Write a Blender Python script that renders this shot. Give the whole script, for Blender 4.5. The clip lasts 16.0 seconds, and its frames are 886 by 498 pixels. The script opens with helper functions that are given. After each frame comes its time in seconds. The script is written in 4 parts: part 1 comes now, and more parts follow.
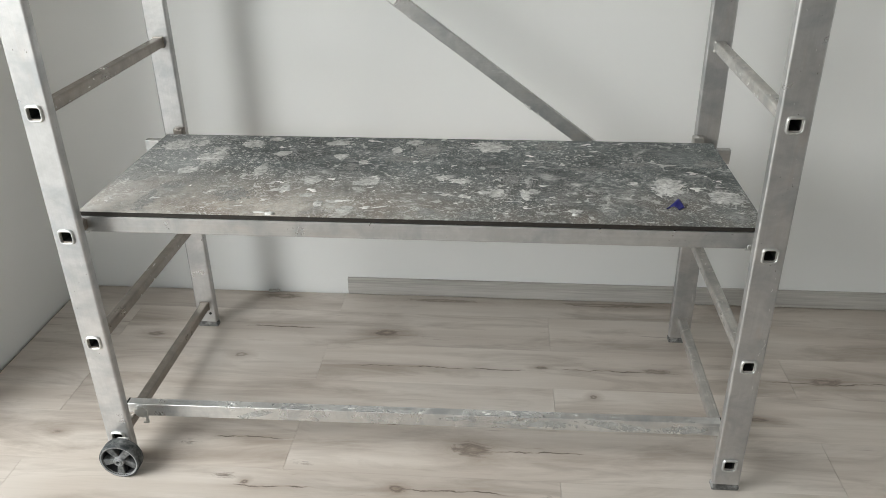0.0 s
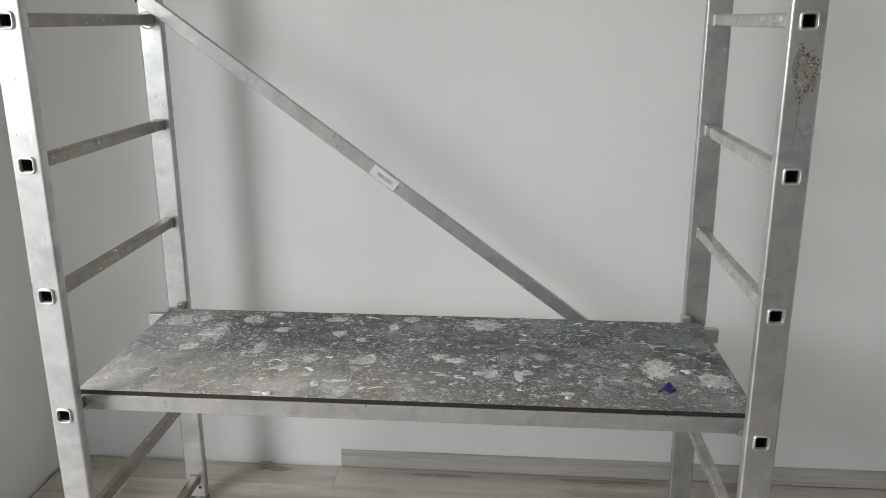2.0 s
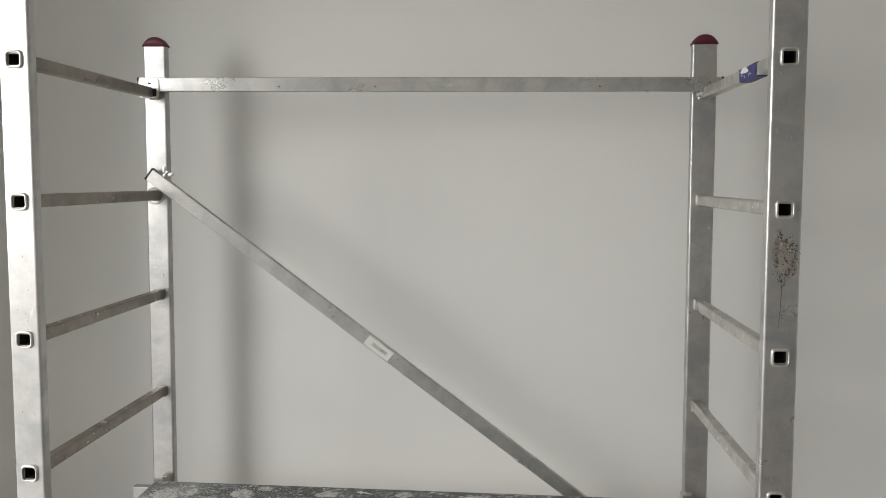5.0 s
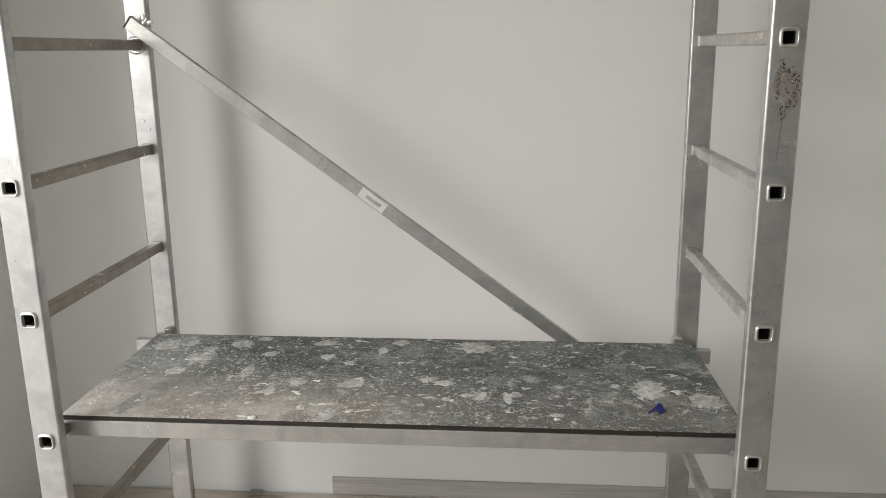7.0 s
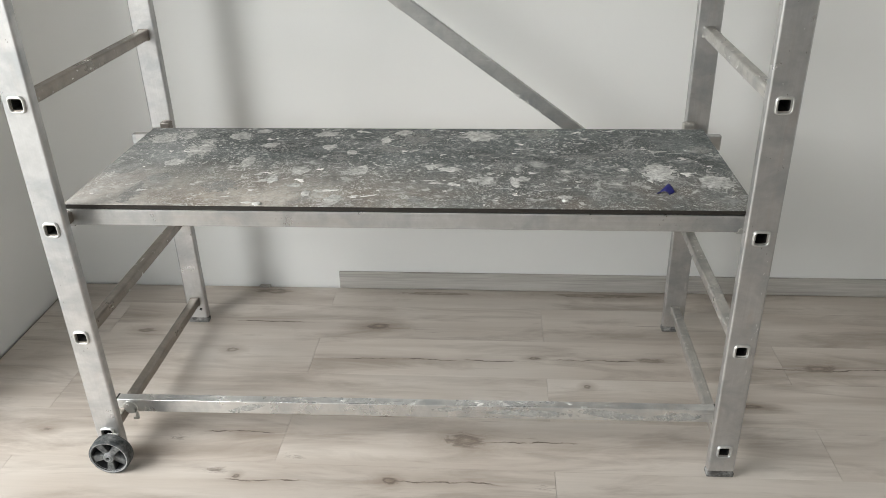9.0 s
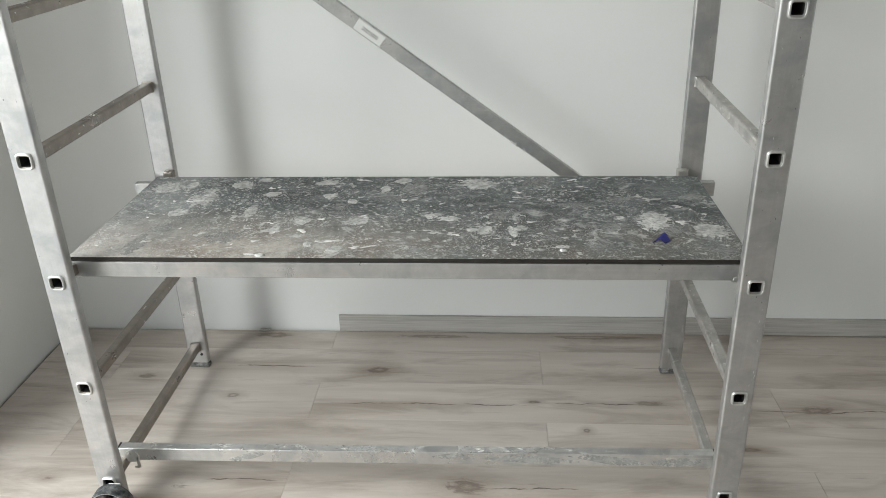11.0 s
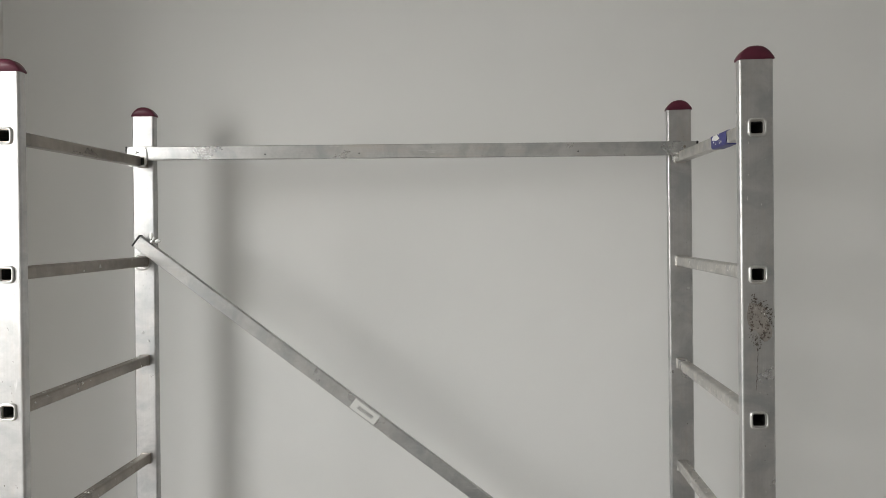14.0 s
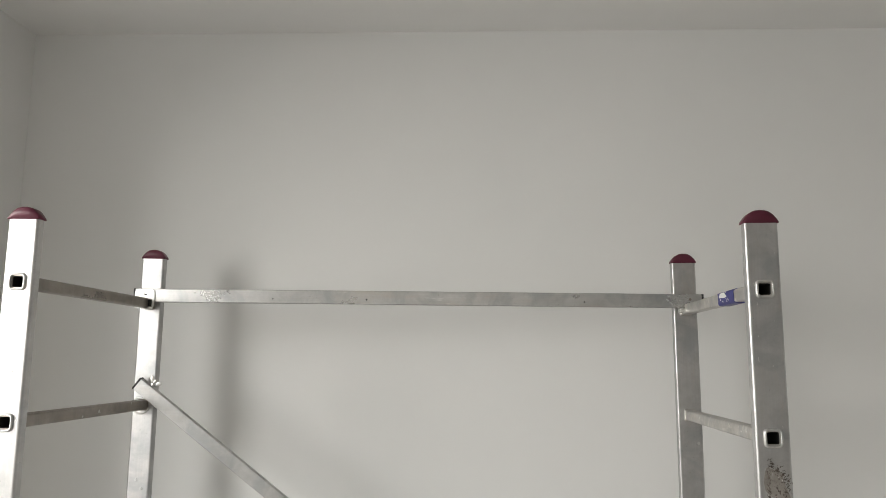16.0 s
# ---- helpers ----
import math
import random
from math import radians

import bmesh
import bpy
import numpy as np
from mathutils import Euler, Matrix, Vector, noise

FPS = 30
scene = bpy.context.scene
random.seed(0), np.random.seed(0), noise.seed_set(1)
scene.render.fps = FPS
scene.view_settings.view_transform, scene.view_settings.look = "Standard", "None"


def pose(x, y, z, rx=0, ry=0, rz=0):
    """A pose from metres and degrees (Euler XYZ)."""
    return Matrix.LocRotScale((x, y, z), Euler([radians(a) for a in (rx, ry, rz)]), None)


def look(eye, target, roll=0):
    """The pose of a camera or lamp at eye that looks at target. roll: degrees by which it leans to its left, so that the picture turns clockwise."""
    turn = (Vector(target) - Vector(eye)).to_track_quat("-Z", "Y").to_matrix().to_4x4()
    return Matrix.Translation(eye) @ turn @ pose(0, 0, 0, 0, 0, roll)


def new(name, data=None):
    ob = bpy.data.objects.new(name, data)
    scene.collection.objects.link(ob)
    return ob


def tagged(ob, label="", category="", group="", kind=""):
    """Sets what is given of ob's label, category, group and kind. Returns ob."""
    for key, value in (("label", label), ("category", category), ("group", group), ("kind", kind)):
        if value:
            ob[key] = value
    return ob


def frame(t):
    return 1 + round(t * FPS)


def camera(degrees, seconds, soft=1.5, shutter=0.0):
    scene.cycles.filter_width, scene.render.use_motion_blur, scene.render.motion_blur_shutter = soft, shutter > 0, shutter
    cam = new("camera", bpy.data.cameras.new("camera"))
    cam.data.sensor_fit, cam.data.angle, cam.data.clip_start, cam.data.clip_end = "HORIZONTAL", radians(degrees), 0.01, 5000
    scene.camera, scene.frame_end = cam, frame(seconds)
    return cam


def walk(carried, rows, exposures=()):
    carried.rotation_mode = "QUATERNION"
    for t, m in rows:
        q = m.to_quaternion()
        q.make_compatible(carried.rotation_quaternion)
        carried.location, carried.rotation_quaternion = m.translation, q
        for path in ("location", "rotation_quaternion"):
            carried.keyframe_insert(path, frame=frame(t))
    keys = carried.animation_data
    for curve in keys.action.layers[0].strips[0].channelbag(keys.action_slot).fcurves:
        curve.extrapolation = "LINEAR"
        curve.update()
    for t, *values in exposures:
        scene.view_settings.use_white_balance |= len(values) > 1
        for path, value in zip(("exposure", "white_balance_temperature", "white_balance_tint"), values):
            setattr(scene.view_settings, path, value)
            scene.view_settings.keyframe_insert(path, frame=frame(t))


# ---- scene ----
cam = camera(59.11, 16.0, soft=0.7)
PATH = [
    (0, (0.1920, -1.4600, 1.4110), (0.0460, 0.3055, 0.4827), -0.64),
    (0.5, (0.1940, -1.4610, 1.4290), (0.0490, 0.3271, 0.5449), -0.60),
    (1, (0.1950, -1.4690, 1.4510), (0.0480, 0.3654, 0.6678), -0.49),
    (1.5, (0.1940, -1.4760, 1.4690), (0.0490, 0.3971, 0.7830), -0.21),
    (2, (0.1950, -1.4840, 1.4900), (0.0500, 0.4288, 0.9241), 0.03),
    (2.5, (0.1950, -1.4940, 1.5090), (0.0520, 0.4490, 1.0570), 0.22),
    (3, (0.2040, -1.4890, 1.5250), (0.0530, 0.4738, 1.1720), 0.25),
    (3.5, (0.2070, -1.4940, 1.5400), (0.0540, 0.4830, 1.2790), 0.30),
    (3.7, (0.2030, -1.4990, 1.5380), (0.0560, 0.4821, 1.3060), 0.36),
    (4.4, (0.2028, -1.5001, 1.5447), (0.0580, 0.4875, 1.3684), 0.43),
    (5.1, (0.2036, -1.4962, 1.5364), (0.0597, 0.4914, 1.3564), 0.45),
    (5.8, (0.2093, -1.4893, 1.5181), (0.0641, 0.4900, 1.2671), 0.27),
    (6, (0.2100, -1.4880, 1.5090), (0.0680, 0.4856, 1.2181), 0.27),
    (6.5, (0.2210, -1.4860, 1.4810), (0.0730, 0.4714, 1.0979), -0.01),
    (7, (0.2230, -1.4780, 1.4700), (0.0790, 0.4544, 0.9749), -0.42),
    (7.5, (0.2170, -1.4680, 1.4440), (0.0770, 0.4283, 0.8239), -0.65),
    (8, (0.2110, -1.4600, 1.4180), (0.0700, 0.3896, 0.6702), -0.78),
    (8.5, (0.2050, -1.4580, 1.3970), (0.0670, 0.3461, 0.5449), -0.97),
    (8.7, (0.2040, -1.4600, 1.3880), (0.0690, 0.3286, 0.5032), -1.10),
    (9.4, (0.2027, -1.4567, 1.3780), (0.0690, 0.2868, 0.4087), -1.37),
    (10.1, (0.2003, -1.4543, 1.3870), (0.0698, 0.2753, 0.3930), -1.55),
    (10.8, (0.1970, -1.4590, 1.4120), (0.0710, 0.3113, 0.4899), -1.52),
    (11, (0.1980, -1.4650, 1.4300), (0.0720, 0.3377, 0.5731), -1.50),
    (11.5, (0.1980, -1.4720, 1.4530), (0.0740, 0.3834, 0.7168), -1.46),
    (12, (0.1990, -1.4730, 1.4650), (0.0751, 0.4100, 0.8024), -1.40),
    (12.5, (0.2120, -1.4780, 1.5080), (0.0820, 0.4604, 1.0329), -1.40),
    (13, (0.2120, -1.5000, 1.5370), (0.0880, 0.4756, 1.2511), -1.10),
    (13.5, (0.2190, -1.5150, 1.5560), (0.0950, 0.4746, 1.3940), -0.71),
    (14, (0.2220, -1.5220, 1.5750), (0.1020, 0.4737, 1.5240), -0.22),
    (14.5, (0.2220, -1.5290, 1.5890), (0.1050, 0.4673, 1.6210), -0.07),
    (15, (0.2180, -1.5340, 1.6080), (0.1010, 0.4576, 1.7490), 0.23),
    (15.5, (0.2000, -1.5290, 1.6230), (0.0890, 0.4544, 1.8549), 0.64),
    (16, (0.1960, -1.5270, 1.6220), (0.0830, 0.4499, 1.9030), 0.87),
]
walk(cam, [(t, look(eye, target, roll)) for t, eye, target, roll in PATH],
     [(0, -0.36, 6700, 8), (2.0, -0.54, 6600, 7.5), (3.5, -0.67, 6850, 9), (7.0, -0.57, 7000, 11.5), (8.5, -0.28, 6850, 10), (11.0, -0.32, 6600, 7), (12.5, -0.57, 6600, 7.5), (14.5, -0.65, 6950, 11), (16.0, -0.53, 7000, 11)])


# ---------------------------------------------------------------- room plan
ROOM_L, ROOM_R, ROOM_F, ROOM_B, ROOM_H = -1.313, 2.80, -3.45, 0.877, 2.675
WIN_Y0, WIN_Y1, WIN_Z0, WIN_Z1 = -1.75, 0.04, 0.03, 2.30
# Unseen opening in the front wall, added for the fill lamp.
FILL_X0, FILL_X1, FILL_Z0, FILL_Z1 = -1.00, 0.60, 0.04, 2.05

# ---------------------------------------------------------------- light
world = bpy.data.worlds.new("sky")
scene.world = world
world.use_nodes = True
wt = world.node_tree
sky = wt.nodes.new("ShaderNodeTexSky")
sky.sky_type, sky.sun_disc = "NISHITA", False
sky.sun_elevation, sky.sun_rotation = radians(35), radians(120)
wt.links.new(sky.outputs[0], wt.nodes["Background"].inputs[0])
wt.nodes["Background"].inputs[1].default_value = 0.15


def area_lamp(name, mid, way, width, height, watts):
    """An area lamp at an opening, for the sky's light and for the added fill."""
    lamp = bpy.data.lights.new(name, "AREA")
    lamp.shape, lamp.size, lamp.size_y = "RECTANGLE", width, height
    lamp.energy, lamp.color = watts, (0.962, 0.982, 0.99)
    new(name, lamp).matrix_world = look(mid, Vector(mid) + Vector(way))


area_lamp("window_daylight", (ROOM_L - 0.28, (WIN_Y0 + WIN_Y1) / 2, (WIN_Z0 + WIN_Z1) / 2), (1, 0, 0.05), WIN_Y1 - WIN_Y0, WIN_Z1 - WIN_Z0 - 0.1, 22)
area_lamp("bright_sky_daylight", (-3.55, -1.65, 2.75), (1.2, 0.87, -0.36), 3.5, 2.9, 450)
# Weak fill lamp, added out of view to soften the contrast.
area_lamp("front_fill_light", ((FILL_X0 + FILL_X1) / 2, ROOM_F - 0.36, (FILL_Z0 + FILL_Z1) / 2), (0, 1, -0.3), FILL_X1 - FILL_X0, FILL_Z1 - FILL_Z0, 13)


# ---------------------------------------------------------------- materials
class Mat:
    """A small builder of node materials, in world metres."""

    def __init__(self, name, rough=0.5, metal=0.0, spec=0.5):
        self.m = bpy.data.materials.new(name)
        self.m.use_nodes = True
        self.t = self.m.node_tree
        self.b = self.t.nodes["Principled BSDF"]
        self.b.inputs["Roughness"].default_value = rough
        self.b.inputs["Metallic"].default_value = metal
        self.b.inputs["Specular IOR Level"].default_value = spec
        self.g = self.t.nodes.new("ShaderNodeNewGeometry").outputs["Position"]

    def put(self, sock, v):
        if isinstance(v, bpy.types.NodeSocket):
            self.t.links.new(v, sock)
        elif isinstance(v, tuple) and len(v) == 3 and sock.type == "RGBA":
            sock.default_value = (*v, 1)
        else:
            sock.default_value = v

    def scaled(self, s, at=(0, 0, 0), src=None):
        n = self.t.nodes.new("ShaderNodeMapping")
        n.vector_type = "POINT"
        self.put(n.inputs[0], src or self.g)
        self.put(n.inputs["Location"], at)
        self.put(n.inputs["Scale"], s)
        return n.outputs[0]

    def noise(self, scale, detail=4.0, rough=0.55, src=None, distort=0.0):
        n = self.t.nodes.new("ShaderNodeTexNoise")
        self.put(n.inputs["Vector"], src or self.g)
        for k, v in (("Scale", scale), ("Detail", detail), ("Roughness", rough), ("Distortion", distort)):
            self.put(n.inputs[k], v)
        return n.outputs[0]

    def voronoi(self, scale, src=None, feature="F1"):
        n = self.t.nodes.new("ShaderNodeTexVoronoi")
        n.feature = feature
        self.put(n.inputs["Vector"], src or self.g)
        self.put(n.inputs["Scale"], scale)
        return n.outputs[0]

    def wave(self, scale, src, distort=0.0, direction="X"):
        n = self.t.nodes.new("ShaderNodeTexWave")
        n.bands_direction = direction
        self.put(n.inputs["Vector"], src)
        self.put(n.inputs["Scale"], scale)
        self.put(n.inputs["Distortion"], distort)
        return n.outputs[1]

    def remap(self, v, a, b, c=0.0, d=1.0):
        n = self.t.nodes.new("ShaderNodeMapRange")
        for i, x in enumerate((v, a, b, c, d)):
            self.put(n.inputs[i], x)
        return n.outputs[0]

    def math(self, op, a, b=0.0):
        n = self.t.nodes.new("ShaderNodeMath")
        n.operation = op
        self.put(n.inputs[0], a)
        self.put(n.inputs[1], b)
        return n.outputs[0]

    def mix(self, f, a, b):
        n = self.t.nodes.new("ShaderNodeMix")
        n.data_type = "RGBA"
        self.put(n.inputs[0], f)
        self.put(n.inputs[6], a)
        self.put(n.inputs[7], b)
        return n.outputs[2]

    def axes(self, src=None):
        n = self.t.nodes.new("ShaderNodeSeparateXYZ")
        self.put(n.inputs[0], src or self.g)
        return n.outputs

    def random(self):
        return self.t.nodes.new("ShaderNodeObjectInfo").outputs["Random"]

    def island(self):
        return self.t.nodes.new("ShaderNodeNewGeometry").outputs["Random Per Island"]

    def colour(self, v):
        self.put(self.b.inputs["Base Color"], v)
        return self

    def rough(self, v):
        self.put(self.b.inputs["Roughness"], v)
        return self

    def metal(self, v):
        self.put(self.b.inputs["Metallic"], v)
        return self

    def bump(self, h, strength=0.2, dist=0.001):
        n = self.t.nodes.new("ShaderNodeBump")
        self.put(n.inputs["Height"], h)
        self.put(n.inputs["Strength"], strength)
        self.put(n.inputs["Distance"], dist)
        self.t.links.new(n.outputs[0], self.b.inputs["Normal"])
        return self


def make_wall():
    m = Mat("white_wall_paint", 0.75, spec=0.25)
    big = m.noise(1.3, 3)
    m.colour(m.mix(m.remap(big, 0.3, 0.7), (0.77, 0.775, 0.765), (0.81, 0.81, 0.80)))
    return m.bump(m.math("ADD", m.noise(420, 3), m.math("MULTIPLY", m.noise(9, 3), 2.0)), 0.1, 0.0012).m


def make_aluminium(name, tint, dirt, axis, gloss=0.0):
    """Mill-finish aluminium profile: drawn lines along its axis, smudges, scratches and dull oxide."""
    m = Mat(name, 0.4, 1.0)
    s = [300, 300, 300]
    s[axis] = 2.5
    drawn = m.noise(1.0, 4, 0.65, m.scaled(tuple(s)))
    smudge = m.noise(13, 6, 0.7, distort=0.3)
    long = [26, 26, 26]
    long[axis] = 5
    stain = m.noise(1.0, 6, 0.7, m.scaled(tuple(long)), 0.6)
    cloud = m.noise(4.5, 3)
    blotch = [9, 9, 9]
    blotch[axis] = 14
    dull = m.noise(1.0, 5, 0.6, m.scaled(tuple(blotch)), 0.5)
    base = m.mix(m.remap(smudge, 0.4, 0.66), tint, tuple(c * 0.8 for c in tint))
    base = m.mix(m.remap(drawn, 0.3, 0.75, 0, 0.4), base, tuple(c * 0.74 for c in tint))
    base = m.mix(m.remap(stain, 0.55, 0.7, 0, 0.5), base, (tint[0] * 0.9, tint[1] * 0.82, tint[2] * 0.76))
    base = m.mix(m.remap(dull, 0.47, 0.64, 0, 0.6), base, (tint[0] * 0.62, tint[1] * 0.65, tint[2] * 0.68))
    nick = [60, 60, 60]
    nick[axis] = 9
    scuff = m.remap(m.noise(1.0, 3, 0.6, m.scaled(tuple(nick))), 0.69, 0.74)
    base = m.mix(m.math("MULTIPLY", scuff, 0.5), base, tuple(min(1.0, c * 1.3) for c in tint))
    plaster = m.math("MULTIPLY", m.remap(m.noise(46, 6, 0.68), 0.66 - 0.14 * dirt, 0.73 - 0.12 * dirt), min(1.0, dirt * 1.3))
    base = m.mix(plaster, base, (0.64, 0.62, 0.58))
    fleck = m.remap(m.noise(150, 3, 0.6), 0.68, 0.74)
    base = m.mix(m.math("MULTIPLY", fleck, 0.3 + 0.35 * dirt), base, (0.2, 0.185, 0.165))
    m.colour(base)
    m.metal(m.remap(plaster, 0, 1, 0.8, 0.05))
    m.rough(m.math("ADD", m.remap(cloud, 0.3, 0.7, 0.26 - gloss, 0.38 - gloss), m.math("ADD", m.remap(smudge, 0.3, 0.75, -0.05, 0.15), m.math("MULTIPLY", plaster, 0.3))))
    return m.bump(m.math("ADD", m.math("MULTIPLY", drawn, 0.6), m.math("MULTIPLY", plaster, 1.4)), 0.13, 0.0006).m


def make_board():
    """Black film-faced plywood with a wire-mesh relief, clouded by plaster dust, trodden smears and splashes of filler."""
    m = Mat("film_faced_plywood", 0.55, spec=0.28)
    x, y, z = m.axes()
    worn = m.noise(4.5, 6, 0.6, distort=0.8)
    col = m.mix(m.remap(worn, 0.3, 0.7), (0.017, 0.021, 0.022), (0.10, 0.118, 0.118))
    # thin grey film of wiped filler, drawn out sideways
    film = m.remap(m.noise(1.0, 7, 0.68, m.scaled((9, 14, 1)), 1.5), 0.46, 0.7)
    col = m.mix(m.math("MULTIPLY", film, 0.36), col, (0.31, 0.325, 0.32))
    rub = m.math("MULTIPLY", m.remap(m.noise(1.0, 5, 0.7, m.scaled((26, 90, 1)), 0.7), 0.54, 0.68), m.remap(m.noise(6, 3), 0.42, 0.62))
    col = m.mix(m.math("MULTIPLY", rub, 0.5), col, (0.33, 0.335, 0.325))
    # thick dust trodden along the front left corner
    front = m.remap(y, 0.36, 0.12)
    left = m.remap(x, 0.16, -0.4)
    dust = m.math("MULTIPLY", m.math("MULTIPLY", front, m.math("ADD", left, 0.2)), m.remap(m.noise(8, 7, 0.75, distort=0.6), 0.30, 0.55, 0.25, 1.0))
    col = m.mix(m.math("MULTIPLY", m.math("MULTIPLY", dust, 0.92), m.remap(m.noise(70, 6, 0.75), 0.3, 0.6, 0.5, 1.0)), col, (0.52, 0.475, 0.425))
    edge = m.math("MULTIPLY", m.remap(x, -0.45, -0.74), m.remap(m.noise(7, 6, 0.75), 0.32, 0.6))
    col = m.mix(m.math("MULTIPLY", edge, 0.55), col, (0.46, 0.46, 0.455))
    rust = m.math("MULTIPLY", m.remap(y, 0.3, 0.1), m.remap(m.noise(6, 4, 0.6), 0.42, 0.62))
    col = m.mix(m.math("MULTIPLY", rust, 0.55), col, (0.15, 0.112, 0.086))
    # ragged islands of dried filler: broad thin ones, flakes in swarms, and fine grit
    swarm = m.remap(m.noise(4.2, 3, 0.6), 0.4, 0.62, 0.05, 1.0)
    thin = m.remap(m.noise(38, 5, 0.7), 0.32, 0.66, 0.12, 1.0)
    i1 = m.math("MULTIPLY", m.math("MULTIPLY", m.remap(m.noise(17, 8, 0.6, distort=0.5), 0.595, 0.66), thin), 0.85)
    i2 = m.math("MULTIPLY", m.math("MULTIPLY", m.remap(m.noise(46, 7, 0.64, distort=0.5), 0.58, 0.615), m.remap(m.noise(5.5, 3), 0.36, 0.6, 0.3, 1.0)), 0.85)
    i3 = m.math("MULTIPLY", m.remap(m.noise(120, 5, 0.62, distort=0.3), 0.572, 0.605), m.remap(swarm, 0, 1, 0.2, 1.0))
    i4 = m.math("MULTIPLY", m.remap(m.noise(300, 3, 0.65), 0.56, 0.62), m.remap(m.noise(9, 4), 0.38, 0.58, 0.25, 0.85))
    spots = m.math("MAXIMUM", m.math("MAXIMUM", i1, i2), m.math("MAXIMUM", i3, i4))
    col = m.mix(spots, col, m.mix(m.remap(m.noise(12, 4), 0.35, 0.65), (0.46, 0.465, 0.45), (0.72, 0.715, 0.69)))
    for way in ((60, 900, 1), (700, 30, 1)):
        scratch = m.math("MULTIPLY", m.remap(m.noise(1.0, 2, 0.5, m.scaled(way), 0.4), 0.67, 0.72), m.remap(m.noise(7, 2), 0.5, 0.6))
        col = m.mix(m.math("MULTIPLY", scratch, 0.35), col, (0.42, 0.41, 0.39))
    m.colour(col)
    m.rough(m.remap(m.math("ADD", spots, dust), 0, 0.8, 0.5, 0.9))
    mesh = m.math("MULTIPLY", m.wave(95, m.g, 0.3, "X"), m.wave(95, m.g, 0.3, "Y"))
    return m.bump(m.math("ADD", m.math("MULTIPLY", mesh, 0.5), m.math("MULTIPLY", spots, 1.5)), 0.35, 0.0012).m


def make_smear(name, cover, low, high, ragged_by, floor):
    """Dried filler with a ragged edge that thins out: solid in the middle of its patch, broken towards the rim."""
    m = Mat(name, 0.9, spec=0.2)
    gen = m.t.nodes.new("ShaderNodeTexCoord").outputs["Generated"]
    gx, gy, gz = m.axes(gen)
    dx, dy = (m.math("MULTIPLY", m.math("SUBTRACT", g, 0.5), 2.0) for g in (gx, gy))
    r = m.math("SQRT", m.math("ADD", m.math("MULTIPLY", dx, dx), m.math("MULTIPLY", dy, dy)))
    ragged = m.math("ADD", r, m.math("MULTIPLY", m.math("SUBTRACT", m.noise(60, 7, 0.62, distort=0.6), 0.5), ragged_by))
    body = m.remap(ragged, 0.86, 0.74)
    fine = m.remap(m.noise(130, 5, 0.7), 0.34, 0.56, floor, 1.0)
    m.put(m.b.inputs["Alpha"], m.math("MULTIPLY", m.math("MULTIPLY", body, fine), cover))
    col = m.mix(m.remap(m.noise(34, 5, 0.65), 0.35, 0.65), low, high)
    col = m.mix(m.remap(m.random(), 0, 1, 0, 0.4), col, low)
    return m.colour(col).bump(m.noise(170, 4, 0.7), 0.5, 0.001).m


# knots of the printed oak: x, y, half length, half width, darkness
KNOTS = [(-0.166, 0.631, 0.05, 0.018, 0.8), (0.133, 0.106, 0.06, 0.03, 0.75), (-0.602, 0.484, 0.022, 0.012, 0.6), (-0.912, 0.58, 0.035, 0.014, 0.7),
         (-0.048, -0.049, 0.024, 0.014, 0.8), (-0.427, -0.049, 0.012, 0.009, 0.8), (0.665, 0.473, 0.045, 0.013, 0.6), (0.322, 0.472, 0.022, 0.008, 0.8),
         (0.469, 0.342, 0.012, 0.01, 0.7), (1.148, 0.454, 0.06, 0.02, 0.7), (0.905, 0.272, 0.035, 0.009, 0.7), (-0.56, 0.839, 0.07, 0.02, 0.7), (0.0, 0.84, 0.16, 0.012, 0.6), (0.55, 0.842, 0.22, 0.014, 0.65), (-0.992, 0.101, 0.02, 0.01, 0.6)]
# long hairline cracks: x, y, half length
CRACKS = [(-0.51, 0.647, 0.16), (0.02, 0.456, 0.34), (-0.479, 0.111, 0.13), (0.091, -0.045, 0.16), (-0.362, -0.06, 0.12), (0.55, 0.466, 0.2), (0.32, 0.1, 0.16), (1.2, 0.446, 0.25)]


